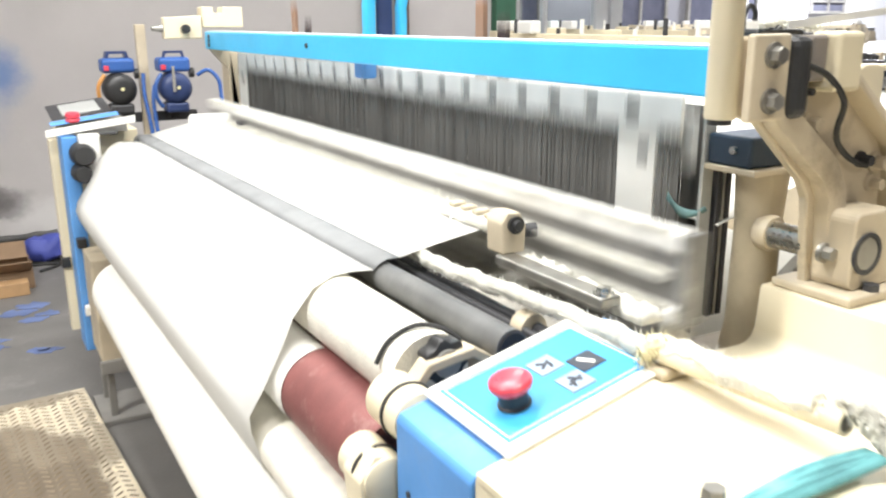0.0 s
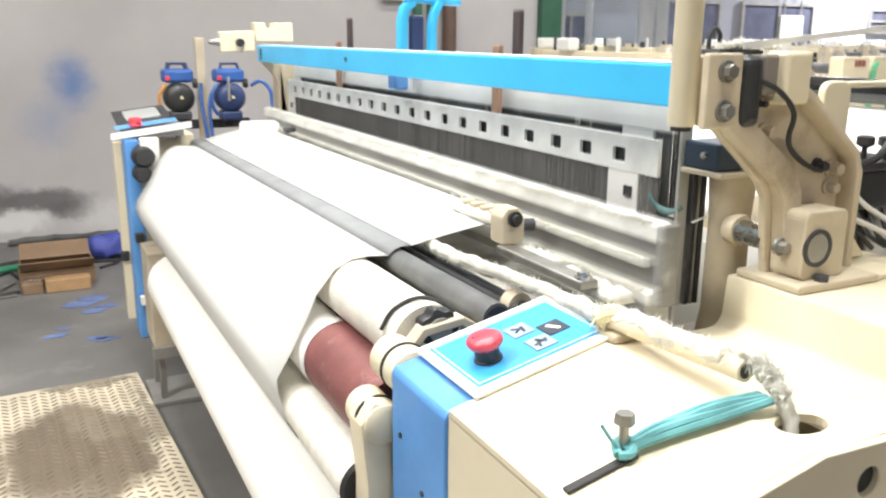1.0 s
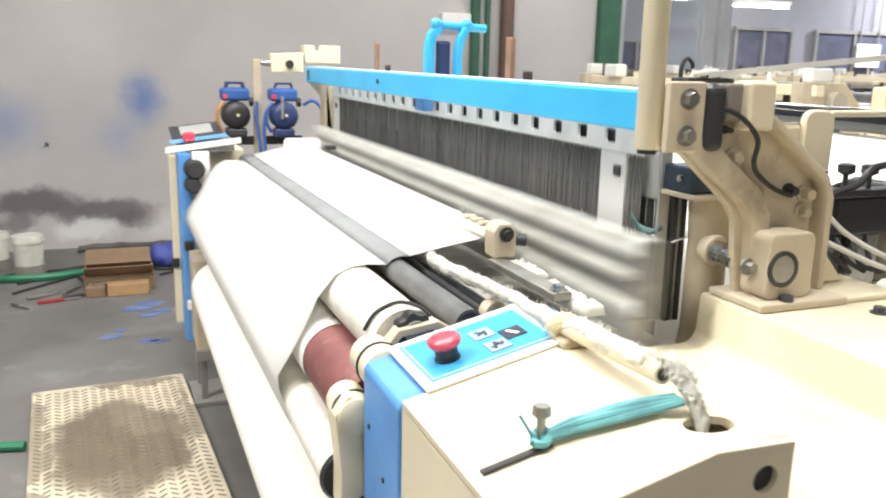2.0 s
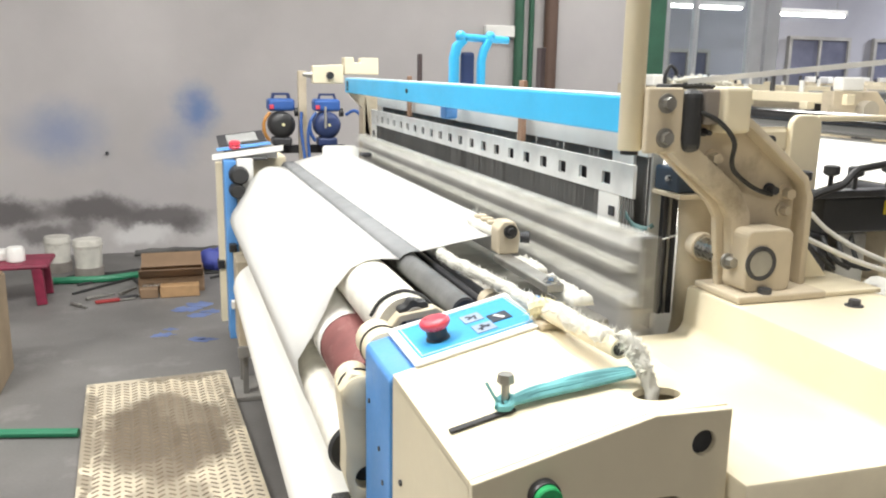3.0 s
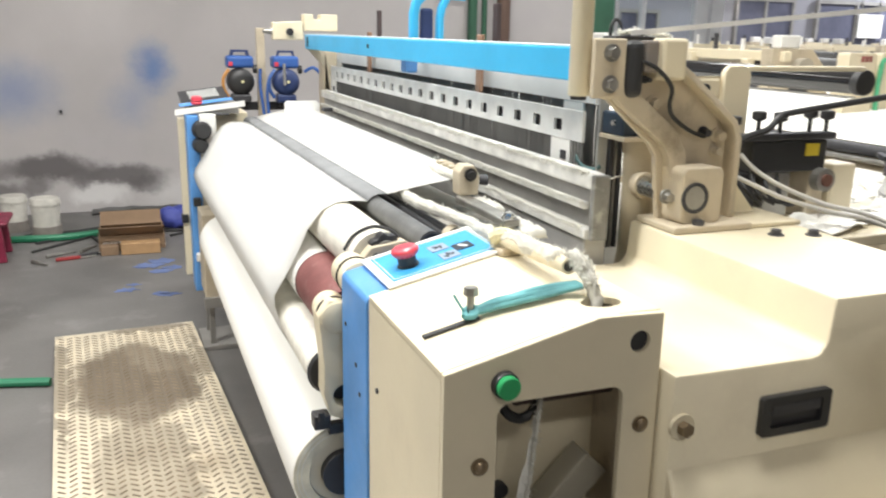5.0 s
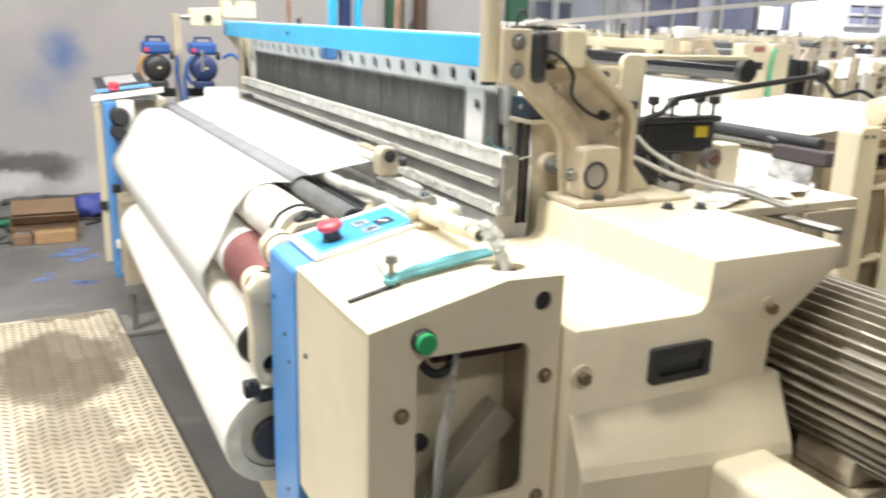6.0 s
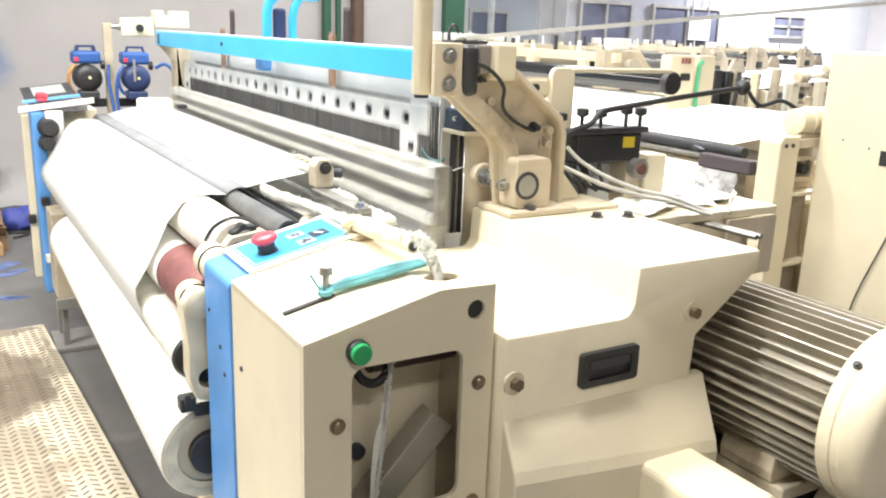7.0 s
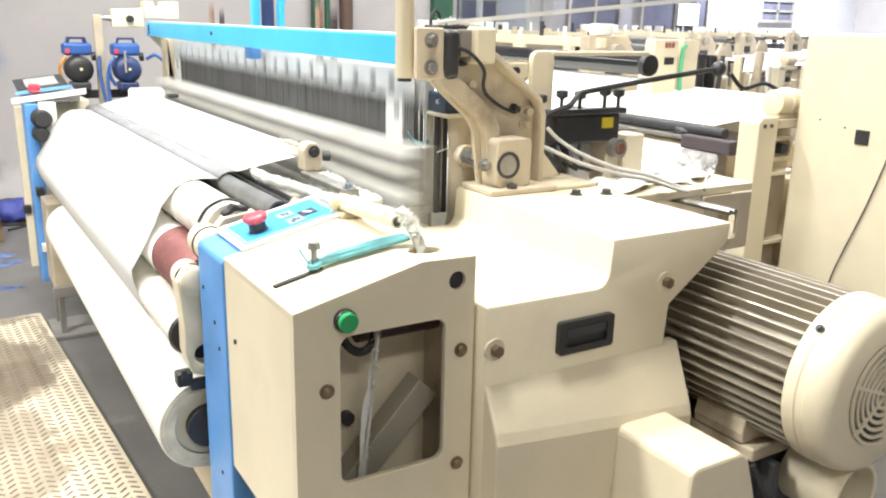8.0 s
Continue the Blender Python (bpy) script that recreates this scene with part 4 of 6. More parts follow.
def motor(L):
    fin = mat("grey_beige_motor_paint", (0.40, 0.36, 0.285), 0.32, 0.35, var=0.12, scale=12, stain=(0.22, 0.18, 0.13), stain_scale=10, stain_amount=0.4)
    cx, cz = 1.172, 0.657
    bm = B(); cyl(bm, (cx, 0.10, cz), (cx, 0.50, cz), 0.114, 40); body = smooth(part("motor", bm, fin, L, "finned electric drive motor with fan cover"))
    for k in range(44):
        a = 2 * math.pi * k / 44
        m = Matrix.Translation((cx, 0, cz)) @ Matrix.Rotation(a, 4, "Y")
        bm = B()
        v = [bm.verts.new(m @ Vector(p)) for p in ((-0.0030, 0.115, 0.113), (0.0030, 0.115, 0.113), (0.0016, 0.118, 0.138), (-0.0016, 0.118, 0.138), (-0.0030, 0.47, 0.113), (0.0030, 0.47, 0.113), (0.0016, 0.46, 0.138), (-0.0016, 0.46, 0.138))]
        for f in ((0, 1, 2, 3), (7, 6, 5, 4), (1, 5, 6, 2), (4, 0, 3, 7), (3, 2, 6, 7)):
            bm.faces.new([v[i] for i in f])
        part("cooling_fin", bm, fin, body)
    bm = B(); lathe(bm, [(0, 0.141), (0.020, 0.141), (0.022, 0.139), (0.034, 0.139), (0.036, 0.1405), (0.052, 0.139), (0.066, 0.132), (0.075, 0.118)], (cx, 0.115, cz), (0, -1, 0), 48)
    cover = smooth(part("fan_cover", bm, CREAM, L, "cream round fan cover with a ring grille"), 35)
    # Black disc on the closed cover paints the shade behind the grille.
    bm = B(); cyl(bm, (cx, 0.0395, cz), (cx, 0.0385, cz), 0.085, 40); part("grille_dark", bm, BLACK, cover)
    for r in (0.022, 0.034, 0.046, 0.058, 0.070, 0.082):
        bm = B(); lathe(bm, [(0, r - 0.0028), (0, r + 0.0028), (0.004, r + 0.0028), (0.004, r - 0.0028), (0, r - 0.0028)], (cx, 0.039, cz), (0, -1, 0), 40, False); part("grille_ring", bm, CREAM, cover)
    for a in (0, 60, 120):
        m = Matrix.Translation((cx, 0.037, cz)) @ Matrix.Rotation(radians(a + 20), 4, "Y")
        bm = B(); box(bm, -0.086, 0.086, -0.0025, 0.0015, -0.003, 0.003, 0, m); part("grille_spoke", bm, CREAM, cover)
    bm = B(); bolt(bm, (cx - 0.096, 0.098, cz + 0.103), (-0.68, 0, 0.73), 0.0045, 0.004); part("cover_bolt", bm, GREY_DARK, cover)
    for y0, y1 in ((0.20, 0.305), (0.37, 0.45)):
        bm = B(); prism(bm, [(1.066, 0.5215), (1.064, 0.540), (1.068, 0.562), (1.080, 0.580), (1.098, 0.588), (1.115, 0.580), (1.172, 0.56), (1.222, 0.580), (1.239, 0.588), (1.257, 0.580), (1.269, 0.562), (1.273, 0.540), (1.271, 0.5215)], "y", y0, y1, bevel=0.003); part("motor_foot", bm, CREAM_DARK, L)
    bm = B(); box(bm, 1.068, 1.30, 0.178, 0.60, 0.497, 0.521, 0.004); part("motor_base", bm, CREAM_DARK, L, "cream base plate under the motor")
    # Dark grey puts the shade below the motor into block, rib and plinth.
    bm = B(); box(bm, 1.085, 1.28, 0.19, 0.58, 0.30, 0.4965, 0.006); part("base_block", bm, GREY_DARK, L)
    bm = B(); box(bm, 1.100, 1.115, 0.155, 0.1895, 0.02, 0.496, 0.003); part("base_rib", bm, GREY_DARK, L)
    bm = B(); box(bm, 1.07, 1.31, 0.20, 0.60, 0.0, 0.2995, 0.006); part("base_plinth", bm, GREY_DARK, L)
    bm = B(); hose(bm, [(1.06, 0.17, 0.50), (1.075, 0.15, 0.44), (1.09, 0.16, 0.36), (1.06, 0.15, 0.24)], 0.006); part("motor_cable", bm, RUBBER, L)
    bm = B(); lathe(bm, [(0.002, 0.049), (0.0, 0.051), (0.0, 0.055), (0.003, 0.057), (0.108, 0.057), (0.108, 0.049), (0.002, 0.049)], (1.197, 0.068, 0.458), (0, 1, 0), 36, False); smooth(part("air_pipe", bm, CREAM, L, "cream open-ended pipe below the motor"), 40)
    # Added black disc gives the open pipe its dark inside.
    bm = B(); cyl(bm, (1.197, 0.170, 0.458), (1.197, 0.1775, 0.458), 0.0485, 30); part("pipe_bottom", bm, BLACK, L)


def loom():
    L = thing("weaving_loom", "cream and blue air-jet weaving loom at work on the floor", "loom")
    end_cover(L); control_panel(L); gear_housing(L); arm(L); cross_beam(L); take_up(L); far_panel(L); temple(L); motor(L)
    return L, harness(L), sley(L)


LOOM, HEALDS, SLEY = loom()


def loft(bm, near, far, y0, y1, n=12):
    rows = []
    for k in range(n + 1):
        t = k / n
        rows.append([bm.verts.new((a[0] + (b[0] - a[0]) * t, y0 + (y1 - y0) * t, a[1] + (b[1] - a[1]) * t)) for a, b in zip(near, far)])
    for u, w in zip(rows, rows[1:]):
        for k in range(len(near) - 1):
            bm.faces.new((u[k], u[k + 1], w[k + 1], w[k]))
    return bm


def cloth():
    c = thing("woven_cloth", "white gauze cloth running over the loom's breast bar", "cloth")
    a = [(0.703, 0.902), (0.65, 0.897), (0.58, 0.886), (0.514, 0.8735)]
    bm = B(); loft(bm, a, [(x, z - 0.006 - 0.013 * k / 3) for k, (x, z) in enumerate(a)], 1.125, 2.86); smooth(part("upper_sheet", bm, SHEER, c))
    b = [(0.514, 0.8735), (0.505, 0.8740), (0.494, 0.8735), (0.482, 0.869), (0.473, 0.861)]
    bm = B(); loft(bm, b, [(x, z - 0.019) for x, z in b], 1.125, 2.86); smooth(part("bar_fold", bm, GAUZE_BAR, c, "gauze greyed by the black bar beneath"), 60)
    d = [(0.473, 0.861), (0.44, 0.8640), (0.412, 0.8625), (0.382, 0.849), (0.352, 0.812), (0.333, 0.770), (0.306, 0.720), (0.283, 0.683), (0.284, 0.660), (0.2925, 0.630), (0.297, 0.605), (0.312, 0.578), (0.350, 0.5465)]
    e = [(0.473, 0.842), (0.44, 0.8440), (0.41, 0.8425), (0.378, 0.829), (0.345, 0.790), (0.322, 0.750), (0.296, 0.706), (0.273, 0.672), (0.266, 0.645), (0.272, 0.620), (0.284, 0.590), (0.305, 0.566), (0.350, 0.5465)]
    bm = B(); loft(bm, d, e, 1.125, 2.80); smooth(part("front_sheet", bm, SHEER, c), 60)
    w = [(0.380 + 0.0600 * math.cos(radians(t)), 0.712 + 0.0600 * math.sin(radians(t))) for t in range(85, 266, 12)]
    bm = B(); loft(bm, w, w, 1.10, 2.80, 4); smooth(part("roll_wrap", bm, GAUZE, c))
    for p in c.children:
        p.modifiers.new("thickness", "SOLIDIFY").thickness = 0.0008
    r = thing("cloth_roll", "thick roll of finished white gauze below the loom", "cloth roll")
    bm = B(); lathe(bm, [(0, 0.060), (0, 0.088), (0.003, 0.0905), (1.70, 0.0905), (1.70, 0.06)], (0.345, 0.825, 0.455), (0, 1, 0), 56, False); smooth(part("wound_cloth", bm, GAUZE, r))
    bm = B(); lathe(bm, [(0, 0.040), (-0.0005, 0.0595), (0.03, 0.0595), (0.03, 0.04)], (0.345, 0.829, 0.455), (0, 1, 0), 40, False); part("core_tube", bm, mat("grey_core_board", (0.66, 0.60, 0.46), 0.8), r, "grey-brown core")
    bm = B(); cyl(bm, (0.345, 0.812, 0.455), (0.345, 0.85, 0.455), 0.0395, 28); part("core_shaft", bm, GREY_DARK, r)
    bm = B(); lathe(bm, [(0, 0.0600), (-0.001, 0.0605), (-0.001, 0.0875), (0, 0.088)], (0.345, 0.8249, 0.455), (0, 1, 0), 56, False); part("roll_end", bm, mat("grimy_gauze_edges", (0.76, 0.70, 0.54), 0.9, var=0.14, scale=30, fine=300, bump=0.3), r, "beige grimy edges of the wound cloth")
    for z0, rr in ((0.0, 0.074), (0.0, 0.081)):
        bm = B(); lathe(bm, [(0, rr - 0.0008), (-0.0012, rr - 0.0008), (-0.0012, rr + 0.0008), (0, rr + 0.0008)], (0.345, 0.8238, 0.455), (0, 1, 0), 48, False); part("layer_edge", bm, CREAM_ROLL, r)
    bm = B()
    box(bm, 0.290, 0.318, 0.800, 0.828, 0.548, 0.575, 0.004); box(bm, 0.315, 0.345, 0.805, 0.822, 0.535, 0.555, 0.003); box(bm, 0.296, 0.306, 0.79, 0.80, 0.565, 0.585, 0.002)
    part("roll_clip", bm, BLACK, r, "black clip on the roll")


cloth()


def fluffy(bm, pts, r, count, length, side=None):
    path = smoothed(pts, 8)
    hose(bm, pts, r, 8, 8)
    for k in range(count):
        p = random.choice(path) + Vector([random.uniform(-0.004, 0.004) for _ in range(3)])
        d = Vector([random.uniform(-1, 1) for _ in range(3)])
        if side:
            d = d * 0.5 + Vector(side)
        d.normalize()
        q = p + d * (r + random.uniform(0.3, 1.0) * length)
        s = d.cross(Vector((0.3, 0.2, 0.9))).normalized() * 0.0014
        v = [bm.verts.new(c) for c in (p - s, p + s, q)]
        bm.faces.new(v)


def waste_cord():
    c = thing("waste_selvedge_cord", "fluffy cream waste selvedge cord beside the cloth", "cord")
    line = [(0.560, 1.16, 0.868), (0.548, 1.08, 0.870), (0.552, 1.00, 0.872), (0.556, 0.917, 0.876), (0.557, 0.850, 0.879), (0.556, 0.783, 0.882), (0.550, 0.70, 0.888), (0.548, 0.645, 0.892)]
    bm = B(); fluffy(bm, line, 0.0100, 3600, 0.0052, (-0.35, 0, 0.1)); part("fluffy_cord", bm, FLUFF, c)
    bm = B(); hose(bm, [(x + 0.0035 * math.sin(90 * y), y, z + 0.0030 * math.cos(70 * y)) for x, y, z in smoothed(line, 4)], 0.0095, 10, 2); smooth(part("twisted_core", bm, FLUFF, c, "twisted cream core of the cord"))
    t = thing("suction_tube", "cream waste suction tube furred with cotton lint", "tube")
    bm = B(); lathe(bm, [(0, 0.0075), (0, 0.0105), (0.21, 0.0105), (0.21, 0.008)], (0.546, 0.452, 0.904), (0.01, 1, -0.065), 22, False); smooth(part("tube", bm, CREAM, t))
    # Black disc stands in for the dark inside of the open mouth.
    bm = B(); cyl(bm, (0.546, 0.456, 0.9037), (0.546, 0.4522, 0.904), 0.0073, 16); part("tube_mouth", bm, BLACK, t)
    bm = B(); box(bm, 0.532, 0.572, 0.625, 0.664, 0.871, 0.882, 0.004); part("tube_clamp", bm, CREAM_DARK, t)
    bm = B(); fluffy(bm, [(0.548, 0.64, 0.896), (0.551, 0.60, 0.901), (0.545, 0.56, 0.903), (0.549, 0.52, 0.904), (0.545, 0.475, 0.908)], 0.0118, 1500, 0.0055)
    for v in bm.verts:
        v.co += noise.noise_vector(v.co * 70) * 0.0042
    part("tube_lint", bm, FLUFF, t, "cotton fluff caught on the tube")
    bm = B(); fluffy(bm, [(0.530, 0.655, 0.893), (0.545, 0.645, 0.900), (0.562, 0.63, 0.890)], 0.011, 260, 0.010); part("lint", bm, mat("yellowish_lint", (0.80, 0.74, 0.50), 0.95, var=0.1), t)
    w = thing("gauze_waste", "thin gauze waste falling into the cover's oval hole", "waste")
    bm = B(); hose(bm, [(0.549, 0.462, 0.916), (0.556, 0.448, 0.914), (0.560, 0.432, 0.900), (0.563, 0.418, 0.880), (0.562, 0.408, 0.85), (0.555, 0.405, 0.80)], 0.0085, 10)
    fluffy(bm, [(0.550, 0.458, 0.914), (0.558, 0.44, 0.908), (0.563, 0.42, 0.885)], 0.0075, 1100, 0.0095)
    for v in bm.verts:
        v.co += noise.noise_vector(v.co * 110) * 0.006
    smooth(part("gauze", bm, FLUFF, w), 180)
    w2 = thing("gauze_strip", "white frayed gauze strip hanging behind the cover window", "waste")
    bm = B()
    rows = []
    for k in range(25):
        t_ = k / 24
        x = 0.484 - 0.03 * t_ + 0.004 * math.sin(7 * t_); z = 0.80 - 0.30 * t_; wd = 0.0025 + 0.0035 * math.sin(3.1 * t_) + random.uniform(-0.0015, 0.0015)
        rows.append([bm.verts.new((x - wd, 0.395 + random.uniform(-0.002, 0.002), z)), bm.verts.new((x, 0.388, z)), bm.verts.new((x + wd * 0.8, 0.398 + random.uniform(-0.002, 0.002), z))])
    for u, v in zip(rows, rows[1:]):
        for k in (0, 1):
            bm.faces.new((u[k], u[k + 1], v[k + 1], v[k]))
    g = part("gauze", bm, GAUZE, w2); g.modifiers.new("thickness", "SOLIDIFY").thickness = 0.001
    bm = B(); fluffy(bm, [(0.482, 0.391, 0.76), (0.476, 0.389, 0.70), (0.470, 0.389, 0.64), (0.462, 0.39, 0.57), (0.456, 0.391, 0.50)], 0.003, 320, 0.010); part("frayed_edge", bm, FLUFF, w2)


waste_cord()


def sley_lint():
    """Cotton fluff caught along the reed cap and nozzle strip; it swings with the sley."""
    for x, z, r, n, ln in ((0.745, 0.957, 0.0028, 2600, 0.009), (0.738, 0.906, 0.0028, 2300, 0.009), (0.737, 0.862, 0.0035, 2000, 0.010)):
        bm = B(); fluffy(bm, [(x, 0.80 + 0.029 * k, z + 0.0015 * math.sin(k * 1.7)) for k in range(71)], r, n, ln, (-0.6, 0, -0.3)); tagged(part("lint_fringe", bm, FLUFF, SLEY, "white cotton fluff"), kind="stuff")


sley_lint()


def lint_heaps():
    for x0, x1, y0, y1, z, h in ((0.660, 0.698, 0.79, 0.95, 0.862, 0.009), (0.664, 0.698, 0.96, 1.06, 0.868, 0.009), (0.655, 0.70, 1.11, 1.30, 0.905, 0.006)):
        bm = B()
        nx, ny = 14, 40
        vs = []
        for i in range(nx + 1):
            row = []
            for j in range(ny + 1):
                u, v = i / nx, j / ny
                edge = min(u, 1 - u, v * 1.6, (1 - v) * 1.6)
                n = noise.noise(Vector((u * 3, v * 7, z * 50))) + 0.5 * noise.noise(Vector((u * 9, v * 21, 4)))
                row.append(bm.verts.new((x0 + (x1 - x0) * u + 0.006 * noise.noise(Vector((v * 9, u, 1))), y0 + (y1 - y0) * v, z + h * (n + 0.3) * min(1, edge * 5) - (0.012 if edge < 0.01 else 0))))
            vs.append(row)
        for i in range(nx):
            for j in range(ny):
                bm.faces.new((vs[i][j], vs[i + 1][j], vs[i + 1][j + 1], vs[i][j + 1]))
        o = tagged(smooth(part("cotton_lint", bm, FLUFF), 180), "drift of white cotton lint beside the sley", "lint", kind="stuff")
        o.modifiers.new("thickness", "SOLIDIFY").thickness = 0.002


lint_heaps()


def teal_tie():
    t = thing("teal_cloth_tie", "twisted teal cloth strip tied to a bolt on the cover", "strip")
    for k in range(5):
        o = (k - 2) * 0.0035
        bm = B(); hose(bm, [(0.414, 0.457 + o * 0.3, 0.853), (0.45, 0.455 + o, 0.862 + 0.004 * (k % 2)), (0.50, 0.444 + o * 1.3, 0.874 + 0.003 * (k % 3)), (0.55, 0.430 + o, 0.886)], 0.0042, 7)
        part("strand", bm, TEAL, t)
    bm = B(); hose(bm, [(0.405, 0.452, 0.852), (0.413, 0.466, 0.856), (0.424, 0.460, 0.858), (0.416, 0.448, 0.853), (0.405, 0.452, 0.852)], 0.0042, 7); part("knot", bm, TEAL, t)
    bm = B(); hose(bm, [(0.408, 0.455, 0.853), (0.400, 0.462, 0.868), (0.396, 0.466, 0.876)], 0.0018, 6); part("loose_end", bm, TEAL, t)
    b = thing("clamp_screw", "steel hexagon screw standing in the cover slot", "screw")
    bm = B(); cyl(bm, (0.416, 0.46, 0.846), (0.416, 0.46, 0.876), 0.0045, 14); part("shank", bm, STEEL_DULL, b)
    bm = B(); cyl(bm, (0.416, 0.46, 0.876), (0.416, 0.46, 0.886), 0.0095, 6, 0.0085); part("head", bm, STEEL_DULL, b)
    s = thing("black_strap", "flat black strap lying along the sloping cover", "strap")
    bm = B(); box(bm, 0, 0.075, -0.0045, 0.0045, 0.0005, 0.004, 0.001, on_top(0.352, 0.452)); part("strap", bm, RUBBER, s)


teal_tie()


def teal_scrap():
    bm = B()
    rows = []
    for k in range(13):
        u = k / 12
        p = Vector((0.812 + 0.03 * u, 0.915 - 0.045 * u, 0.968 - 0.016 * math.sin(math.pi * u) - 0.012 * u))
        w = 0.005 + 0.002 * math.sin(5 * u)
        rows.append([bm.verts.new(p + Vector((0.003 * math.sin(9 * u + j), 0, w * (j - 1)))) for j in range(3)])
    for a, b in zip(rows, rows[1:]):
        for j in (0, 1):
            bm.faces.new((a[j], a[j + 1], b[j + 1], b[j]))
    o = smooth(part("teal_rag", bm, mat("dull_teal_rag", (0.13, 0.23, 0.23), 0.85, var=0.25, scale=40, bump=0.3)), 180)
    o.modifiers.new("thickness", "SOLIDIFY").thickness = 0.0015
    tagged(o, "limp teal rag caught at the harness guide strip", "rag")


teal_scrap()


# ---------------------------------------------------------------- behind the loom
def loom_back():
    w = thing("warp_sheet", "white warp yarns running from backrest to harness", "warp")
    bm = B()
    for j in range(260):
        y = 0.865 + j * 0.0076
        box(bm, 0.86, 1.425, y, y + 0.0066, 0.0, 0.0012, 0, Matrix.Translation((0, 0, 0.0)))
    for v in bm.verts:
        v.co.z += 0.93 + (v.co.x - 0.86) * 0.255
    tagged(part("yarn", bm, GAUZE, w), kind="stuff")
    r = thing("backrest_roller", "glossy black backrest roller at the warp side", "roller")
    bm = B(); cyl(bm, (1.42, 0.86, 1.104), (1.42, 2.9, 1.104), 0.0235, 28); smooth(part("roller", bm, GLOSS_BLACK, r))
    bm = B(); cyl(bm, (1.42, 0.84, 1.104), (1.42, 0.86, 1.104), 0.0255, 28, bevel=0.003); part("end_cap", bm, BLACK, r)
    for y in (2.86, 2.92):
        bm = B(); prism(bm, [(1.38, 0.0), (1.38, 1.06), (1.40, 1.079), (1.44, 1.079), (1.46, 1.06), (1.50, 0.60), (1.50, 0.0)], "y", y, y + 0.03); part("stand", bm, CREAM_DARK, r)
    b = thing("warp_beam", "large warp beam wound with white yarn", "beam")
    bm = B(); cyl(bm, (1.43, 1.05, 0.50), (1.43, 2.8, 0.50), 0.24, 48); smooth(part("yarn", bm, GAUZE, b))
    for y in (1.02, 2.8):
        bm = B(); cyl(bm, (1.43, y, 0.50), (1.43, y + 0.025, 0.50), 0.33, 48, bevel=0.004); part("flange", bm, STEEL_DULL, b)
    bm = B(); cyl(bm, (1.43, 1.0, 0.50), (1.43, 2.85, 0.50), 0.05, 20); part("axle", bm, GREY_DARK, b)
    for y in (1.0, 2.83):
        bm = B(); box(bm, 1.40, 1.46, y, y + 0.018, 0.0, 0.47); part("axle_stand", bm, CREAM_DARK, b)
    # plate with a long thin top rail
    p = thing("rounded_bracket", "cream rounded bracket plate with a top rail", "bracket")
    bm = B(); prism(bm, rounded(1.062, 1.122, 0.881, 1.138, 0.018), "y", 0.825, 0.838, bevel=0.003); part("plate", bm, CREAM, p)
    bm = B(); box(bm, 1.116, 1.40, 0.8265, 0.8365, 1.127, 1.137, 0.003); part("top_rail", bm, CREAM, p)
    bm = B(); box(bm, 0.988, 1.0615, 0.83, 0.84, 1.075, 1.118, 0.008); part("eye_lug", bm, CREAM, p)
    bm = B(); cyl(bm, (1.022, 0.83, 1.097), (1.022, 0.822, 1.097), 0.008, 14); part("lug_bolt", bm, GREY_DARK, p)
    # leno device
    g = thing("leno_device", "black selvedge device with thumb screws and yellow label", "device")
    bm = B(); box(bm, 1.10, 1.275, 0.775, 0.845, 0.945, 1.005, 0.004); part("body", bm, BLACK, g)
    bm = B(); box(bm, 1.05, 1.29, 0.77, 0.80, 1.0055, 1.018, 0.003); part("top_bar", bm, GREY_DARK, g)
    for x, z in ((1.06, 1.035), (1.115, 1.043), (1.165, 1.04), (1.235, 1.045), (1.275, 1.042)):
        bm = B(); cyl(bm, (x, 0.785, 1.018), (x, 0.785, z), 0.004, 8); k = part("screw", bm, BLACK, g)
        bm = B(); lathe(bm, [(0, 0.006), (0.004, 0.013), (0.016, 0.013), (0.018, 0.008)], (x, 0.785, z - 0.002), (0, 0, 1), 14); part("thumb_knob", bm, BLACK, k)
    bm = B(); box(bm, 1.222, 1.253, 0.772, 0.775, 0.975, 0.998); part("label", bm, mat("yellow_label", (0.62, 0.47, 0.03), 0.5), g, "plain yellow label")
    bm = B(); hose(bm, [(1.03, 0.775, 0.99), (1.08, 0.77, 1.015), (1.12, 0.765, 1.028), (1.145, 0.765, 1.050), (1.18, 0.765, 1.058), (1.40, 0.772, 1.082), (1.57, 0.78, 1.098)], 0.006); part("lever", bm, BLACK, g)
    bm = B(); bmesh.ops.create_uvsphere(bm, u_segments=16, v_segments=10, radius=0.018, matrix=Matrix.Translation((1.58, 0.78, 1.099))); smooth(part("lever_ball", bm, BLACK, g))
    for x0, x1, z0, z1, mt in ((1.08, 1.12, 0.873, 0.945, GREY_DARK), (1.14, 1.20, 0.851, 0.945, STEEL_DULL), (1.245, 1.285, 0.851, 0.95, CREAM_DARK), (1.30, 1.36, 0.851, 0.955, CREAM)):
        bm = B(); box(bm, x0, x1, 0.78, 0.84, z0, z1, 0.004); part("holder", bm, mt, g)
    bm = B(); cyl(bm, (1.262, 0.775, 0.93), (1.262, 0.755, 0.93), 0.022, 18); part("dial", bm, STEEL_DULL, g)
    bm = B(); cyl(bm, (1.262, 0.755, 0.93), (1.262, 0.75, 0.93), 0.012, 14); part("dial_hub", bm, mat("rusty_hub", (0.16, 0.07, 0.05), 0.7), g)
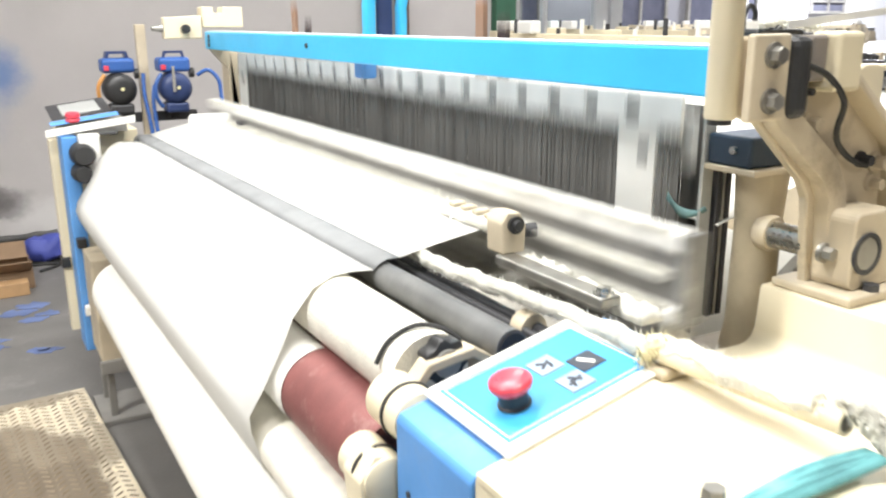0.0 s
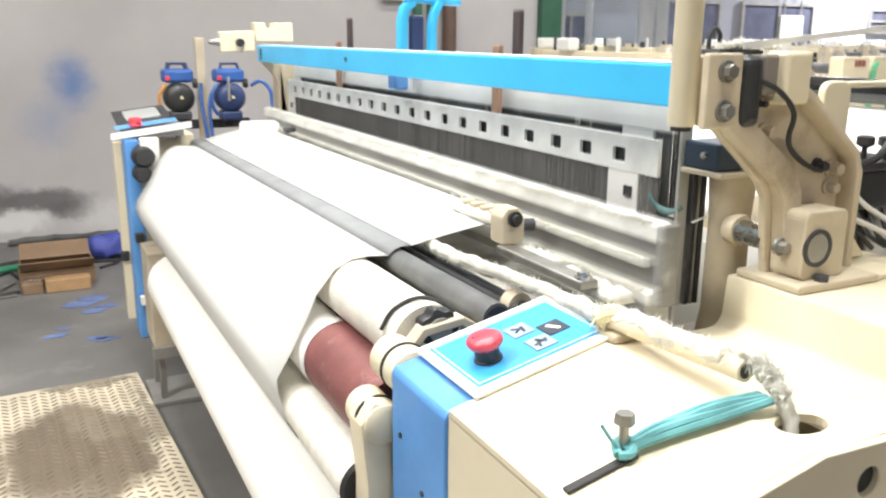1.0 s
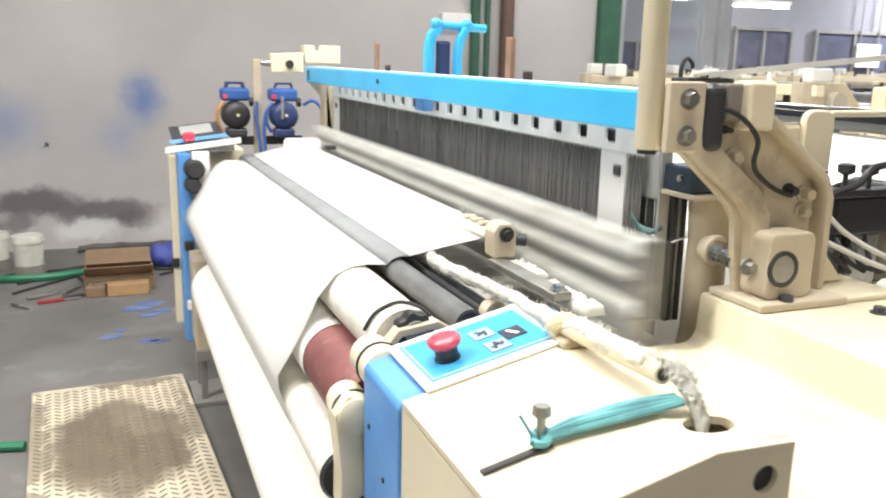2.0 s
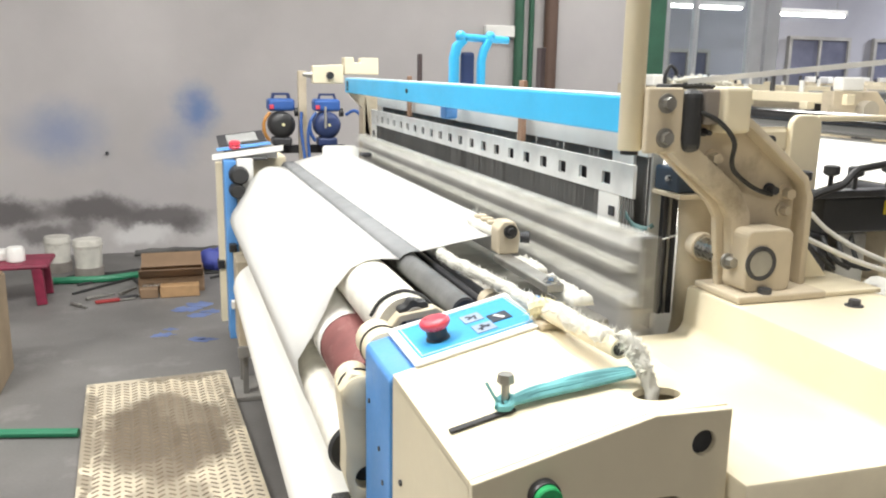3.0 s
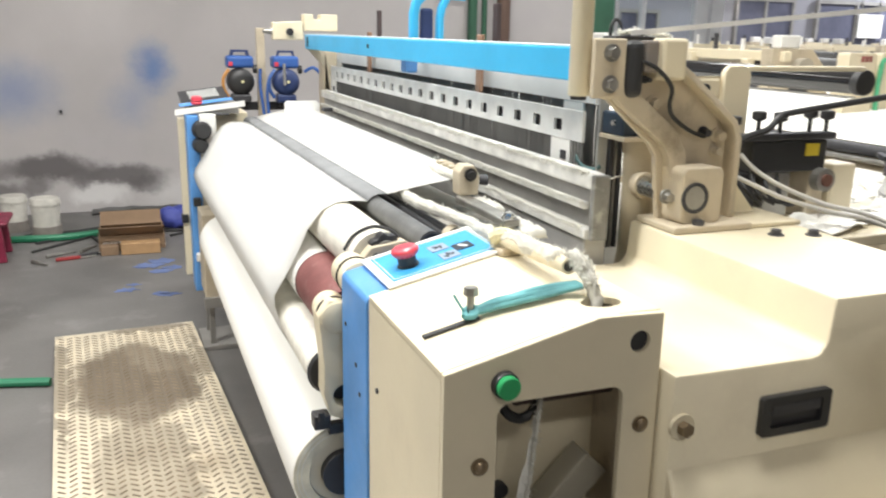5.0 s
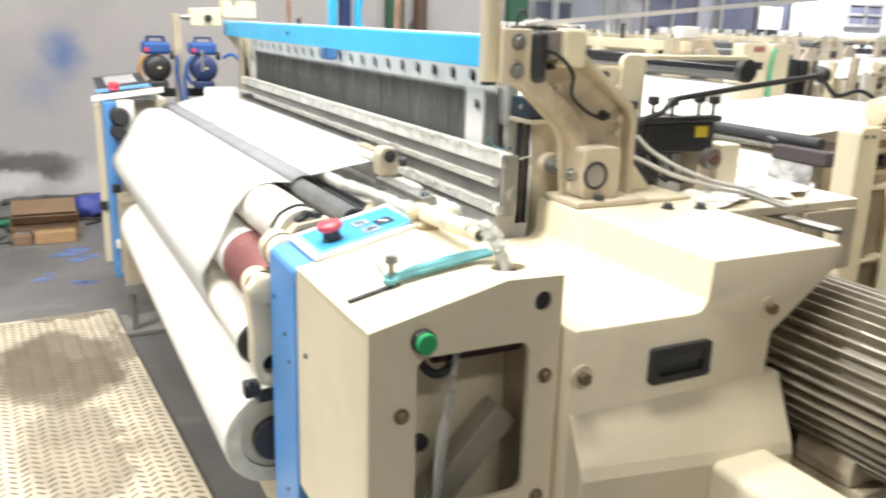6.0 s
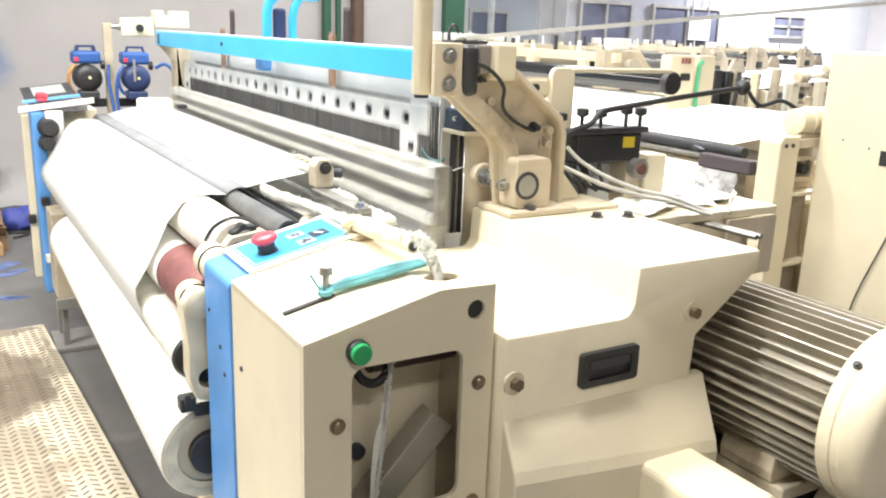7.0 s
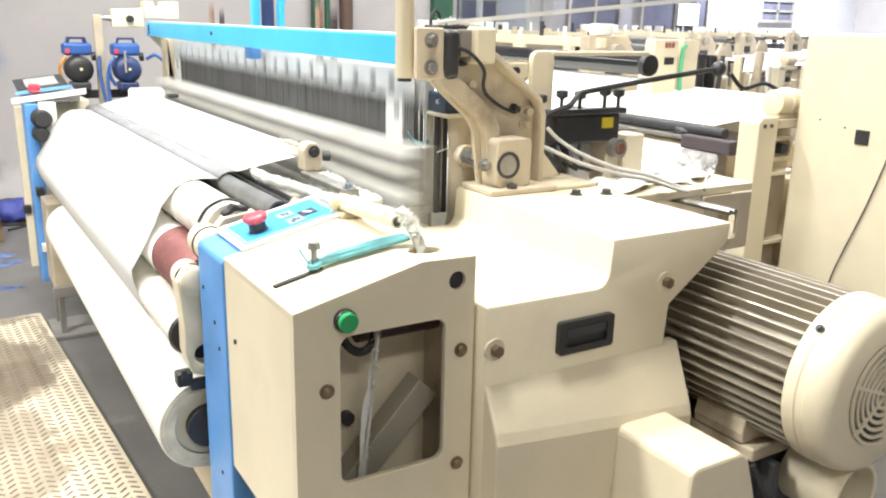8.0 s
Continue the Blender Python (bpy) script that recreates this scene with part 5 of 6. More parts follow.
    for k in range(4):
        bm = B(); hose(bm, [(1.08 + 0.03 * k, 0.79, 0.95), (1.07 + 0.03 * k, 0.75, 0.925 - 0.01 * k), (1.10 + 0.03 * k, 0.74, 0.895)], 0.004); part("small_hose", bm, RUBBER, g)
    # table, pipes, papers
    t = thing("rear_shelf", "cream painted shelf plate behind the gear housing", "shelf")
    bm = B(); box(bm, 1.135, 1.575, 0.64, 0.88, 0.832, 0.8505, 0.003); part("plate", bm, CREAM, t)
    for x in (1.17, 1.52):
        bm = B(); box(bm, x, x + 0.04, 0.70, 0.74, 0.0, 0.8315, 0.002); part("leg", bm, CREAM_DARK, t)
    bm = B(); prism(bm, rounded(1.41, 1.565, 0.70, 0.831, 0.006), "y", 0.632, 0.6395, holes=[rounded(1.455, 1.525, 0.725, 0.795, 0.01)]); part("side_lug", bm, CREAM_DARK, t)
    q = thing("air_hose", "pair of pale plastic air hoses crossing the housing", "hose")
    pale = mat("pale_hose", (0.62, 0.60, 0.55), 0.45)
    for pts in ([(0.99, 0.80, 0.972), (1.04, 0.74, 0.948), (1.11, 0.70, 0.915), (1.19, 0.67, 0.892), (1.25, 0.645, 0.880), (1.30, 0.62, 0.862), (1.325, 0.605, 0.856)], [(1.06, 0.76, 0.985), (1.085, 0.745, 0.958), (1.125, 0.715, 0.930), (1.19, 0.68, 0.903), (1.25, 0.65, 0.889), (1.305, 0.63, 0.868), (1.335, 0.615, 0.857)]):
        bm = B(); hose(bm, pts, 0.0042); part("hose", bm, pale, q)
    bm = B(); hose(bm, [(1.37, 0.60, 0.856), (1.44, 0.66, 0.866), (1.52, 0.72, 0.872), (1.55, 0.76, 0.856)], 0.003); part("branch", bm, STEEL_DULL, q)
    f = thing("steel_rod", "dull steel rods jutting out beneath the rear shelf", "rod")
    for o in (0.0, 0.014):
        bm = B(); cyl(bm, (1.345 + o, 0.74, 0.8255), (1.357 + o, 0.515, 0.8255), 0.006, 10); part("rod", bm, STEEL_DULL, f)
    for (x, y, a, m_) in ((1.22, 0.72, 20, GAUZE), (1.36, 0.75, -15, WHITE_PLASTIC), (1.48, 0.77, 30, GAUZE)):
        bm = B()
        n = 6
        vs = [[bm.verts.new((0.15 * (i / n - 0.5), 0.12 * (j / n - 0.5), 0.010 + 0.012 * noise.noise(Vector((i * 0.7 + x * 9, j * 0.7, y * 7))))) for j in range(n + 1)] for i in range(n + 1)]
        for i in range(n):
            for j in range(n):
                bm.faces.new((vs[i][j], vs[i + 1][j], vs[i + 1][j + 1], vs[i][j + 1]))
        moved(bm, pose(x, y, 0.8505, 0, 0, a))
        o = part("cloth_scrap", bm, m_); o.modifiers.new("thickness", "SOLIDIFY").thickness = 0.002
        tagged(o, "crumpled white cloth scrap on the rear shelf", "scrap", "scraps on shelf")


loom_back()


def neighbour():
    N = thing("neighbour_loom", "cream weaving loom of the next row, threaded white", "loom", "looms of the hall")
    bm = B(); prism(bm, [(0.400, 0.0), (0.400, 0.915), (0.415, 0.932), (0.49, 0.932), (0.49, 0.0)], "y", 0.268, 0.345, bevel=0.005); e = part("end_cabinet", bm, CREAM, N)
    # Darker cream than the column: the recess's shading is put into the colour.
    bm = B(); box(bm, 0.4905, 0.62, 0.315, 0.345, 0.0, 0.893, 0.003); part("recessed_plate", bm, CREAM_DARK, e)
    bm = B(); box(bm, 0.4905, 0.62, 0.270, 0.345, 0.8935, 0.922, 0.003); part("top_ledge", bm, CREAM_DARK, e)
    for z in (0.745, 0.52, 0.26):
        bm = B(); box(bm, 0.4905, 0.62, 0.270, 0.3145, z, z + 0.012, 0.002); part("ledge", bm, CREAM, e)
    bm = B(); prism(bm, rounded(0.500, 0.61, 0.785, 0.865, 0.014), "y", 0.297, 0.3145, holes=[rounded(0.515, 0.597, 0.800, 0.850, 0.010)]); part("bracket_rim", bm, CREAM, e)
    bm = B(); cyl(bm, (0.560, 0.3145, 0.825), (0.560, 0.288, 0.825), 0.017, 16); part("dark_port", bm, GREY_DARK, e)
    for x in (0.425, 0.455):
        bm = B(); cyl(bm, (x, 0.270, 0.905), (x, 0.264, 0.905), 0.006, 10); part("cap_screw", bm, GREY_DARK, e)
    bm = B(); box(bm, 0.625, 1.15, 0.32, 0.46, 0.0, 0.72, 0.02); part("gear_box", bm, CREAM, N)
    bm = B(); lathe(bm, [(0, 0.030), (0.004, 0.040), (0.050, 0.042), (0.053, 0.046), (0.066, 0.046), (0.069, 0.042), (0.115, 0.040), (0.12, 0.030)], (0.505, 0.315, 0.970), (1, 0, 0), 26); smooth(part("round_drum", bm, CREAM, N), 40)
    bm = B(); box(bm, 0.51, 0.61, 0.285, 0.340, 0.9225, 0.935, 0.003); part("drum_foot", bm, CREAM_DARK, N)
    bm = B(); cyl(bm, (0.455, 0.44, 0.858), (0.455, 2.9, 0.858), 0.018, 20); smooth(part("breast_bar", bm, GREY_DARK, N))
    bm = B(); cyl(bm, (0.450, 0.44, 0.828), (0.450, 2.9, 0.828), 0.010, 14); smooth(part("guide_rod", bm, STEEL_DULL, N))
    bm = B(); box(bm, 0.470, 0.498, 0.435, 2.88, 0.50, 0.812, 0.004); part("front_cover", bm, CREAM_DARK, N, "cream cover sheet below the breast bar")
    a = [(1.25, 0.93), (0.74, 0.905), (0.50, 0.882), (0.468, 0.878)]
    bm = B(); loft(bm, a, a, 0.50, 2.8, 3); c = part("cloth", bm, GAUZE, N); c.modifiers.new("thickness", "SOLIDIFY").thickness = 0.001
    bm = B(); cyl(bm, (0.36, 0.45, 0.45), (0.36, 2.8, 0.45), 0.10, 28); smooth(part("cloth_roll", bm, GAUZE, N))
    bm = B(); box(bm, 0.505, 0.95, 0.47, 2.9, 0.30, 0.80, 0.01); part("body", bm, CREAM_DARK, N)
    bm = B(); box(bm, 0.76, 0.84, 1.36, 2.9, 0.93, 1.0, 0.004); part("harness", bm, GREY_DARK, N)
    bm = B(); cyl(bm, (0.80, 1.34, 1.08), (0.80, 2.95, 1.08), 0.036, 24); smooth(part("top_tube", bm, mat("tan_tube", (0.40, 0.36, 0.29), 0.5, var=0.15, scale=8), N))
    bm = B(); box(bm, 0.70, 0.74, 1.36, 2.95, 1.10, 1.14, 0.004); part("top_rail", bm, CREAM, N)
    for y in (1.38, 2.9):
        bm = B(); prism(bm, [(0.66, 0.80), (0.66, 1.15), (0.86, 1.15), (0.96, 1.05), (0.96, 0.80)], "y", y, y + 0.06, bevel=0.004); part("arm", bm, CREAM_DARK, N)
        bm = B(); box(bm, 0.70, 0.80, y + 0.005, y + 0.055, 1.1505, 1.20, 0.006); part("arm_cap", bm, WHITE_PLASTIC, N)
    bm = B(); cyl(bm, (1.30, 1.60, 0.55), (1.30, 2.8, 0.55), 0.24, 32); smooth(part("warp_roll", bm, GAUZE, N))
    for y in (1.56, 2.80):
        bm = B(); prism(bm, [(1.15, 0.0), (1.15, 0.9), (1.26, 1.06), (1.36, 1.06), (1.42, 0.9), (1.42, 0.0)], "y", y, y + 0.035); part("rear_frame", bm, CREAM_DARK, N)
    bm = B(); cyl(bm, (1.31, 1.55, 1.083), (1.31, 2.83, 1.083), 0.022, 18); smooth(part("backrest", bm, BLACK_BAR, N))
    for k in range(9):
        y = 1.45 + 0.17 * k
        bm = B(); cyl(bm, (0.72, y, 1.14), (0.72, y, 1.165 + 0.02 * (k % 3)), 0.010, 10); part("yarn_guide", bm, WHITE_PLASTIC if k % 2 else GREY_DARK, N)
    bm = B(); box(bm, 0.66, 0.72, 2.6, 2.72, 1.1405, 1.20, 0.01); part("control_unit", bm, WHITE_PLASTIC, N)
    # near end of the breast bar
    bm = B(); box(bm, 0.395, 0.435, 0.365, 0.575, 0.800, 0.846, 0.006); hd = part("bar_holder", bm, mat("dark_brown_casting", (0.075, 0.06, 0.065), 0.5, var=0.2), N)
    bm = B(); lathe(bm, [(0, 0.010), (0.004, 0.020), (0.016, 0.022), (0.020, 0.012)], (0.415, 0.598, 0.842), (0.2, -0.3, 1), 16); smooth(part("holder_knob", bm, GREY_DARK, hd))
    for k in range(34):
        x, y, z = random.uniform(0.62, 0.95), random.uniform(1.45, 2.8), random.uniform(0.95, 1.12)
        bm = B(); box(bm, x, x + random.uniform(0.02, 0.06), y, y + random.uniform(0.03, 0.12), z, z + random.uniform(0.02, 0.05), 0.004); part("fitting", bm, random.choice([GREY_DARK, CREAM, STEEL_DULL, BLACK]), N)
    return N


N0 = neighbour()
N0.location = (1.72, 0.80, 0.0)
for p in ((3.35, 2.55), (5.05, 3.3), (5.1, 6.6), (7.2, 4.6), (7.6, 0.9), (9.4, 5.6), (8.2, 7.4)):
    copy_thing(N0, pose(p[0], p[1], 0, 0, 0, 0))


def drive_side(N):
    """The numbered board and crowded drive stand behind the nearest neighbour's cloth."""
    bm = B(); box(bm, 0.90, 1.23, 1.22, 1.50, 0.0, 0.80, 0.008); st = part("drive_stand", bm, CREAM_DARK, N)
    bm = B(); prism(bm, rounded(0.905, 1.045, 0.8005, 1.140, 0.012), "y", 1.24, 1.30, bevel=0.003); board = part("sign_board", bm, CREAM, N)
    for k in range(3):
        bm = B(); box(bm, 0.965 + 0.020 * k, 0.977 + 0.020 * k, 1.235, 1.2395, 1.106, 1.128); part("number_bar", bm, mat("red_mark", (0.30, 0.10, 0.09), 0.6), board)
    bm = B(); box(bm, 0.965, 1.020, 1.234, 1.2395, 1.035, 1.065, 0.004); part("dark_grip", bm, BLACK, board)
    bm = B(); prism(bm, rounded(1.105, 1.205, 0.8005, 1.140, 0.012), "y", 1.27, 1.33, bevel=0.003); part("side_post", bm, CREAM, N)
    bm = B(); hose(bm, [(1.105, 1.255, 1.115), (1.085, 1.25, 1.09), (1.08, 1.25, 0.97), (1.085, 1.24, 0.83), (1.09, 1.21, 0.74)], 0.010); part("green_hose", bm, mat("bright_green_hose", (0.10, 0.45, 0.24), 0.4), N)
    bm = B(); box(bm, 1.24, 1.72, 1.20, 1.50, 0.0, 0.82, 0.008); part("gear_stand", bm, CREAM, N)
    rnd = random.Random(5)
    for k in range(44):
        x, y, h = rnd.uniform(1.25, 1.66), rnd.uniform(1.20, 1.44), rnd.uniform(0.03, 0.27)
        bm = B()
        if k % 3:
            box(bm, x, x + rnd.uniform(0.015, 0.06), y, y + rnd.uniform(0.02, 0.06), 0.8205, 0.8205 + h, 0.004)
        else:
            cyl(bm, (x, y, 0.8205), (x + rnd.uniform(-0.05, 0.05), y, 0.8205 + h), rnd.uniform(0.008, 0.022), 12)
        part("drive_fitting", bm, rnd.choice([GREY_DARK, CREAM, CREAM_DARK, STEEL_DULL, BLACK, WHITE_PLASTIC]), N)
    bm = B(); hose(bm, [(1.30, 1.16, 1.00), (1.42, 1.18, 0.93), (1.55, 1.17, 0.95), (1.70, 1.18, 0.90)], 0.009); part("dark_pipe", bm, GREY_DARK, N)


drive_side(N0)


def crumpled(x0, y0, y1, z0, z1, depth, seed, n=16):
    """A crumpled hanging sheet in the plane x0."""
    bm = B()
    vs = []
    for i in range(n + 1):
        row = []
        for j in range(n + 1):
            u, v = i / n, j / n
            q = Vector((u * 3.2 + seed, v * 2.6, seed))
            row.append(bm.verts.new((x0 - depth * (0.45 + abs(noise.noise(q)) + 0.4 * noise.noise(q * 2.7)) * (1.1 - v), y0 + (y1 - y0) * u + 0.02 * noise.noise(q * 1.7), z0 + (z1 - z0) * v + 0.02 * noise.noise(q * 1.3 + Vector((5, 0, 0))) * (1 - v))))
        vs.append(row)
    for i in range(n):
        for j in range(n):
            bm.faces.new((vs[i][j], vs[i + 1][j], vs[i + 1][j + 1], vs[i][j + 1]))
    return bm


def hung_waste():
    o = part("waste_cloth", crumpled(2.150, 1.30, 1.58, 0.66, 0.805, 0.10, 3.1), GAUZE); o.modifiers.new("thickness", "SOLIDIFY").thickness = 0.0015
    tagged(o, "crumpled white waste cloth hung below the breast bar", "cloth")
    o = part("plastic_sheet", crumpled(2.112, 1.20, 1.36, 0.66, 0.80, 0.06, 8.4), mat("grey_plastic_film", (0.42, 0.41, 0.40), 0.3, var=0.15)); o.modifiers.new("thickness", "SOLIDIFY").thickness = 0.0015
    tagged(o, "crumpled grey plastic film hung from the bar holder", "plastic film")


hung_waste()


def hall():
    # electric cabinet of the next loom
    c = thing("electric_cabinet", "tall plain cream electric cabinet", "cabinet")
    bm = B(); box(bm, 2.285, 2.90, 0.30, 1.062, 0.0, 1.185, 0.008); body = part("body", bm, CREAM, c)
    bm = B(); box(bm, 2.281, 2.286, 0.815, 0.857, 0.872, 0.914, 0.001); part("square_port", bm, BLACK, c)
    for y, z in ((0.895, 0.915), (0.98, 0.93)):
        bm = B(); cyl(bm, (2.286, y, z), (2.283, y, z), 0.003, 8); part("rivet", bm, GREY_DARK, c)
    bm = B(); hose(bm, [(2.280, 0.735, 0.90), (2.279, 0.749, 0.838), (2.279, 0.79, 0.69), (2.279, 0.864, 0.461), (2.279, 0.88, 0.3)], 0.0022); part("cable", bm, GREY_DARK, c)
    # tape drawn over the machines
    t = thing("white_tape", "white tape drawn taut from the arm's top", "tape")
    bm = B()
    p0 = Vector((0.80, 0.739, 1.1865))
    p1 = p0 + Vector((0.43, -0.06, 0.045)) * 35.2
    bm.faces.new([bm.verts.new(q) for q in (p0, p1, p1 + Vector((0, 0, 0.010)), p0 + Vector((0, 0, 0.008)))])
    o = part("tape", bm, WHITE_PLASTIC, t); o.modifiers.new("thickness", "SOLIDIFY").thickness = 0.0015
    ln = thing("arm_lint", "cotton lint gathered on top of the arm", "lint")
    bm = B(); fluffy(bm, [(0.80, 0.775, 1.190), (0.83, 0.77, 1.194), (0.86, 0.765, 1.190), (0.885, 0.76, 1.187)], 0.0035, 420, 0.005); part("fluff", bm, FLUFF, ln)
    # small hook on the tube clamp
    k = thing("yarn_hook", "black yarn guide hook on top of the arm", "hook")
    bm = B(); hose(bm, [(0.80, 0.80, 1.178), (0.80, 0.80, 1.20), (0.808, 0.80, 1.212), (0.818, 0.80, 1.205), (0.818, 0.80, 1.195)], 0.003); part("hook", bm, BLACK, k)
    bm = B(); box(bm, 0.79, 0.87, 0.77, 0.81, 1.1785, 1.186, 0.003); part("base", bm, BLACK, k)
    bm = B(); cyl(bm, (0.83, 0.79, 1.186), (0.86, 0.79, 1.19), 0.008, 10); part("spring", bm, GREY_DARK, k)
    # glazed partition in line with the wall
    glass = bpy.data.materials.new("window_glass"); glass.use_nodes = True
    gb = glass.node_tree.nodes["Principled BSDF"]
    gb.inputs["Base Color"].default_value, gb.inputs["Roughness"].default_value, gb.inputs["Transmission Weight"].default_value, gb.inputs["IOR"].default_value = (0.78, 0.84, 0.86, 1), 0.03, 1.0, 1.45
    w = thing("window_1", "glazed aluminium partition with sliding panes", "window", kind="structure")
    for x0, x1 in ((3.645, 3.70), (3.93, 3.955), (4.43, 4.55), (4.58, 4.70)):
        bm = B(); box(bm, x0, x1, WY - 0.02, WY + 0.05, 0.0, 3.2, 0.004); part("mullion", bm, ALU, w)
    bm = B(); box(bm, 3.645, 4.70, WY - 0.025, WY + 0.055, 0.0, 0.75, 0.004); part("sill_panel", bm, ALU, w)
    bm = B(); box(bm, 3.645, 4.70, WY - 0.025, WY + 0.055, 3.2, 3.3, 0.004); part("head", bm, ALU, w)
    for x0, x1 in ((3.70, 3.93), (3.955, 4.43)):
        bm = B(); box(bm, x0, x1, WY + 0.01, WY + 0.016, 0.75, 3.2); g = part("pane", bm, glass, w); g.visible_shadow = False
    # far wall of the hall: dark windows and white boards
    dark = mat("dark_blue_glass", (0.12, 0.125, 0.17), 0.15, var=0.1)
    for i, (x0, x1, z0, z1, mt, nm) in enumerate(((8.62, 9.62, 0.95, 1.72, dark, "window_2"), (10.15, 11.65, 0.95, 1.72, dark, "window_3"), (6.6, 7.2, 1.0, 1.5, dark, "window_4"), (13.1, 13.95, 1.36, 1.68, dark, "window_5"))):
        w = thing(nm, "dark glazed window in the far hall wall", "window", kind="structure")
        bm = B(); box(bm, x0, x1, 9.93, 9.96, z0, z1); part("pane", bm, mt, w)
        bm = B()
        for a, b_, c_, d_ in ((x0 - 0.05, x1 + 0.05, z0 - 0.05, z0), (x0 - 0.05, x1 + 0.05, z1, z1 + 0.05), (x0 - 0.05, x0, z0, z1), (x1, x1 + 0.05, z0, z1), ((x0 + x1) / 2 - 0.02, (x0 + x1) / 2 + 0.02, z0, z1)):
            box(bm, a, b_, 9.90, 9.965, c_, d_)
        if i == 3:
            box(bm, x0, x1, 9.90, 9.965, (z0 + z1) / 2 - 0.02, (z0 + z1) / 2 + 0.02)
        part("frame", bm, GREY_MID, w)
    bm = B(); box(bm, 3.46, 11.75, 9.975, 10.1, 0.0, 4.2); tagged(part("wall_hall_grey", bm, mat("grey_distemper", (0.30, 0.30, 0.33), 0.9, var=0.06, scale=1.5)), "grey distempered wall across the far hall", "wall", kind="structure")
    bm = B(); box(bm, 11.75, 16.0, 9.97, 10.1, 0.0, 4.2); tagged(part("wall_hall_middle", bm, mat("white_limewash", (0.76, 0.77, 0.80), 0.9, var=0.05, scale=1.5)), "white limewashed partition across the far hall", "wall", kind="structure")
    b = thing("notice_board", "white notice board on the far hall wall", "board")
    bm = B(); box(bm, 10.92, 11.42, 9.87, 9.895, 1.22, 1.58, 0.006); part("panel", bm, WHITE_PLASTIC, b)
    for x in (10.97, 11.35):
        bm = B(); box(bm, x, x + 0.02, 9.875, 9.89, 1.5805, 4.2, 0.002); part("hanger", bm, GREY_MID, b)
    # pipes and a small box on the plastered wall
    for x, r, mt, lab in ((2.46, 0.035, GREEN_PAINT, "dark green painted wall pipe"), (2.56, 0.02, GREEN_PAINT, "dark green painted wall pipe"), (2.70, 0.05, mat("brown_pipe", (0.13, 0.08, 0.06), 0.6), "brown painted wall pipe")):
        bm = B(); cyl(bm, (x, WY - r, 0.9), (x, WY - r, 4.2), r, 16); tagged(smooth(part("wall_pipe", bm, mt)), lab, "pipe", "pipes on the wall")
    bm = B(); box(bm, 2.20, 2.42, WY - 0.06, WY, 1.44, 1.52, 0.006); tagged(part("junction_box", bm, WHITE_PLASTIC), "small white junction box on the plaster", "box")


hall()


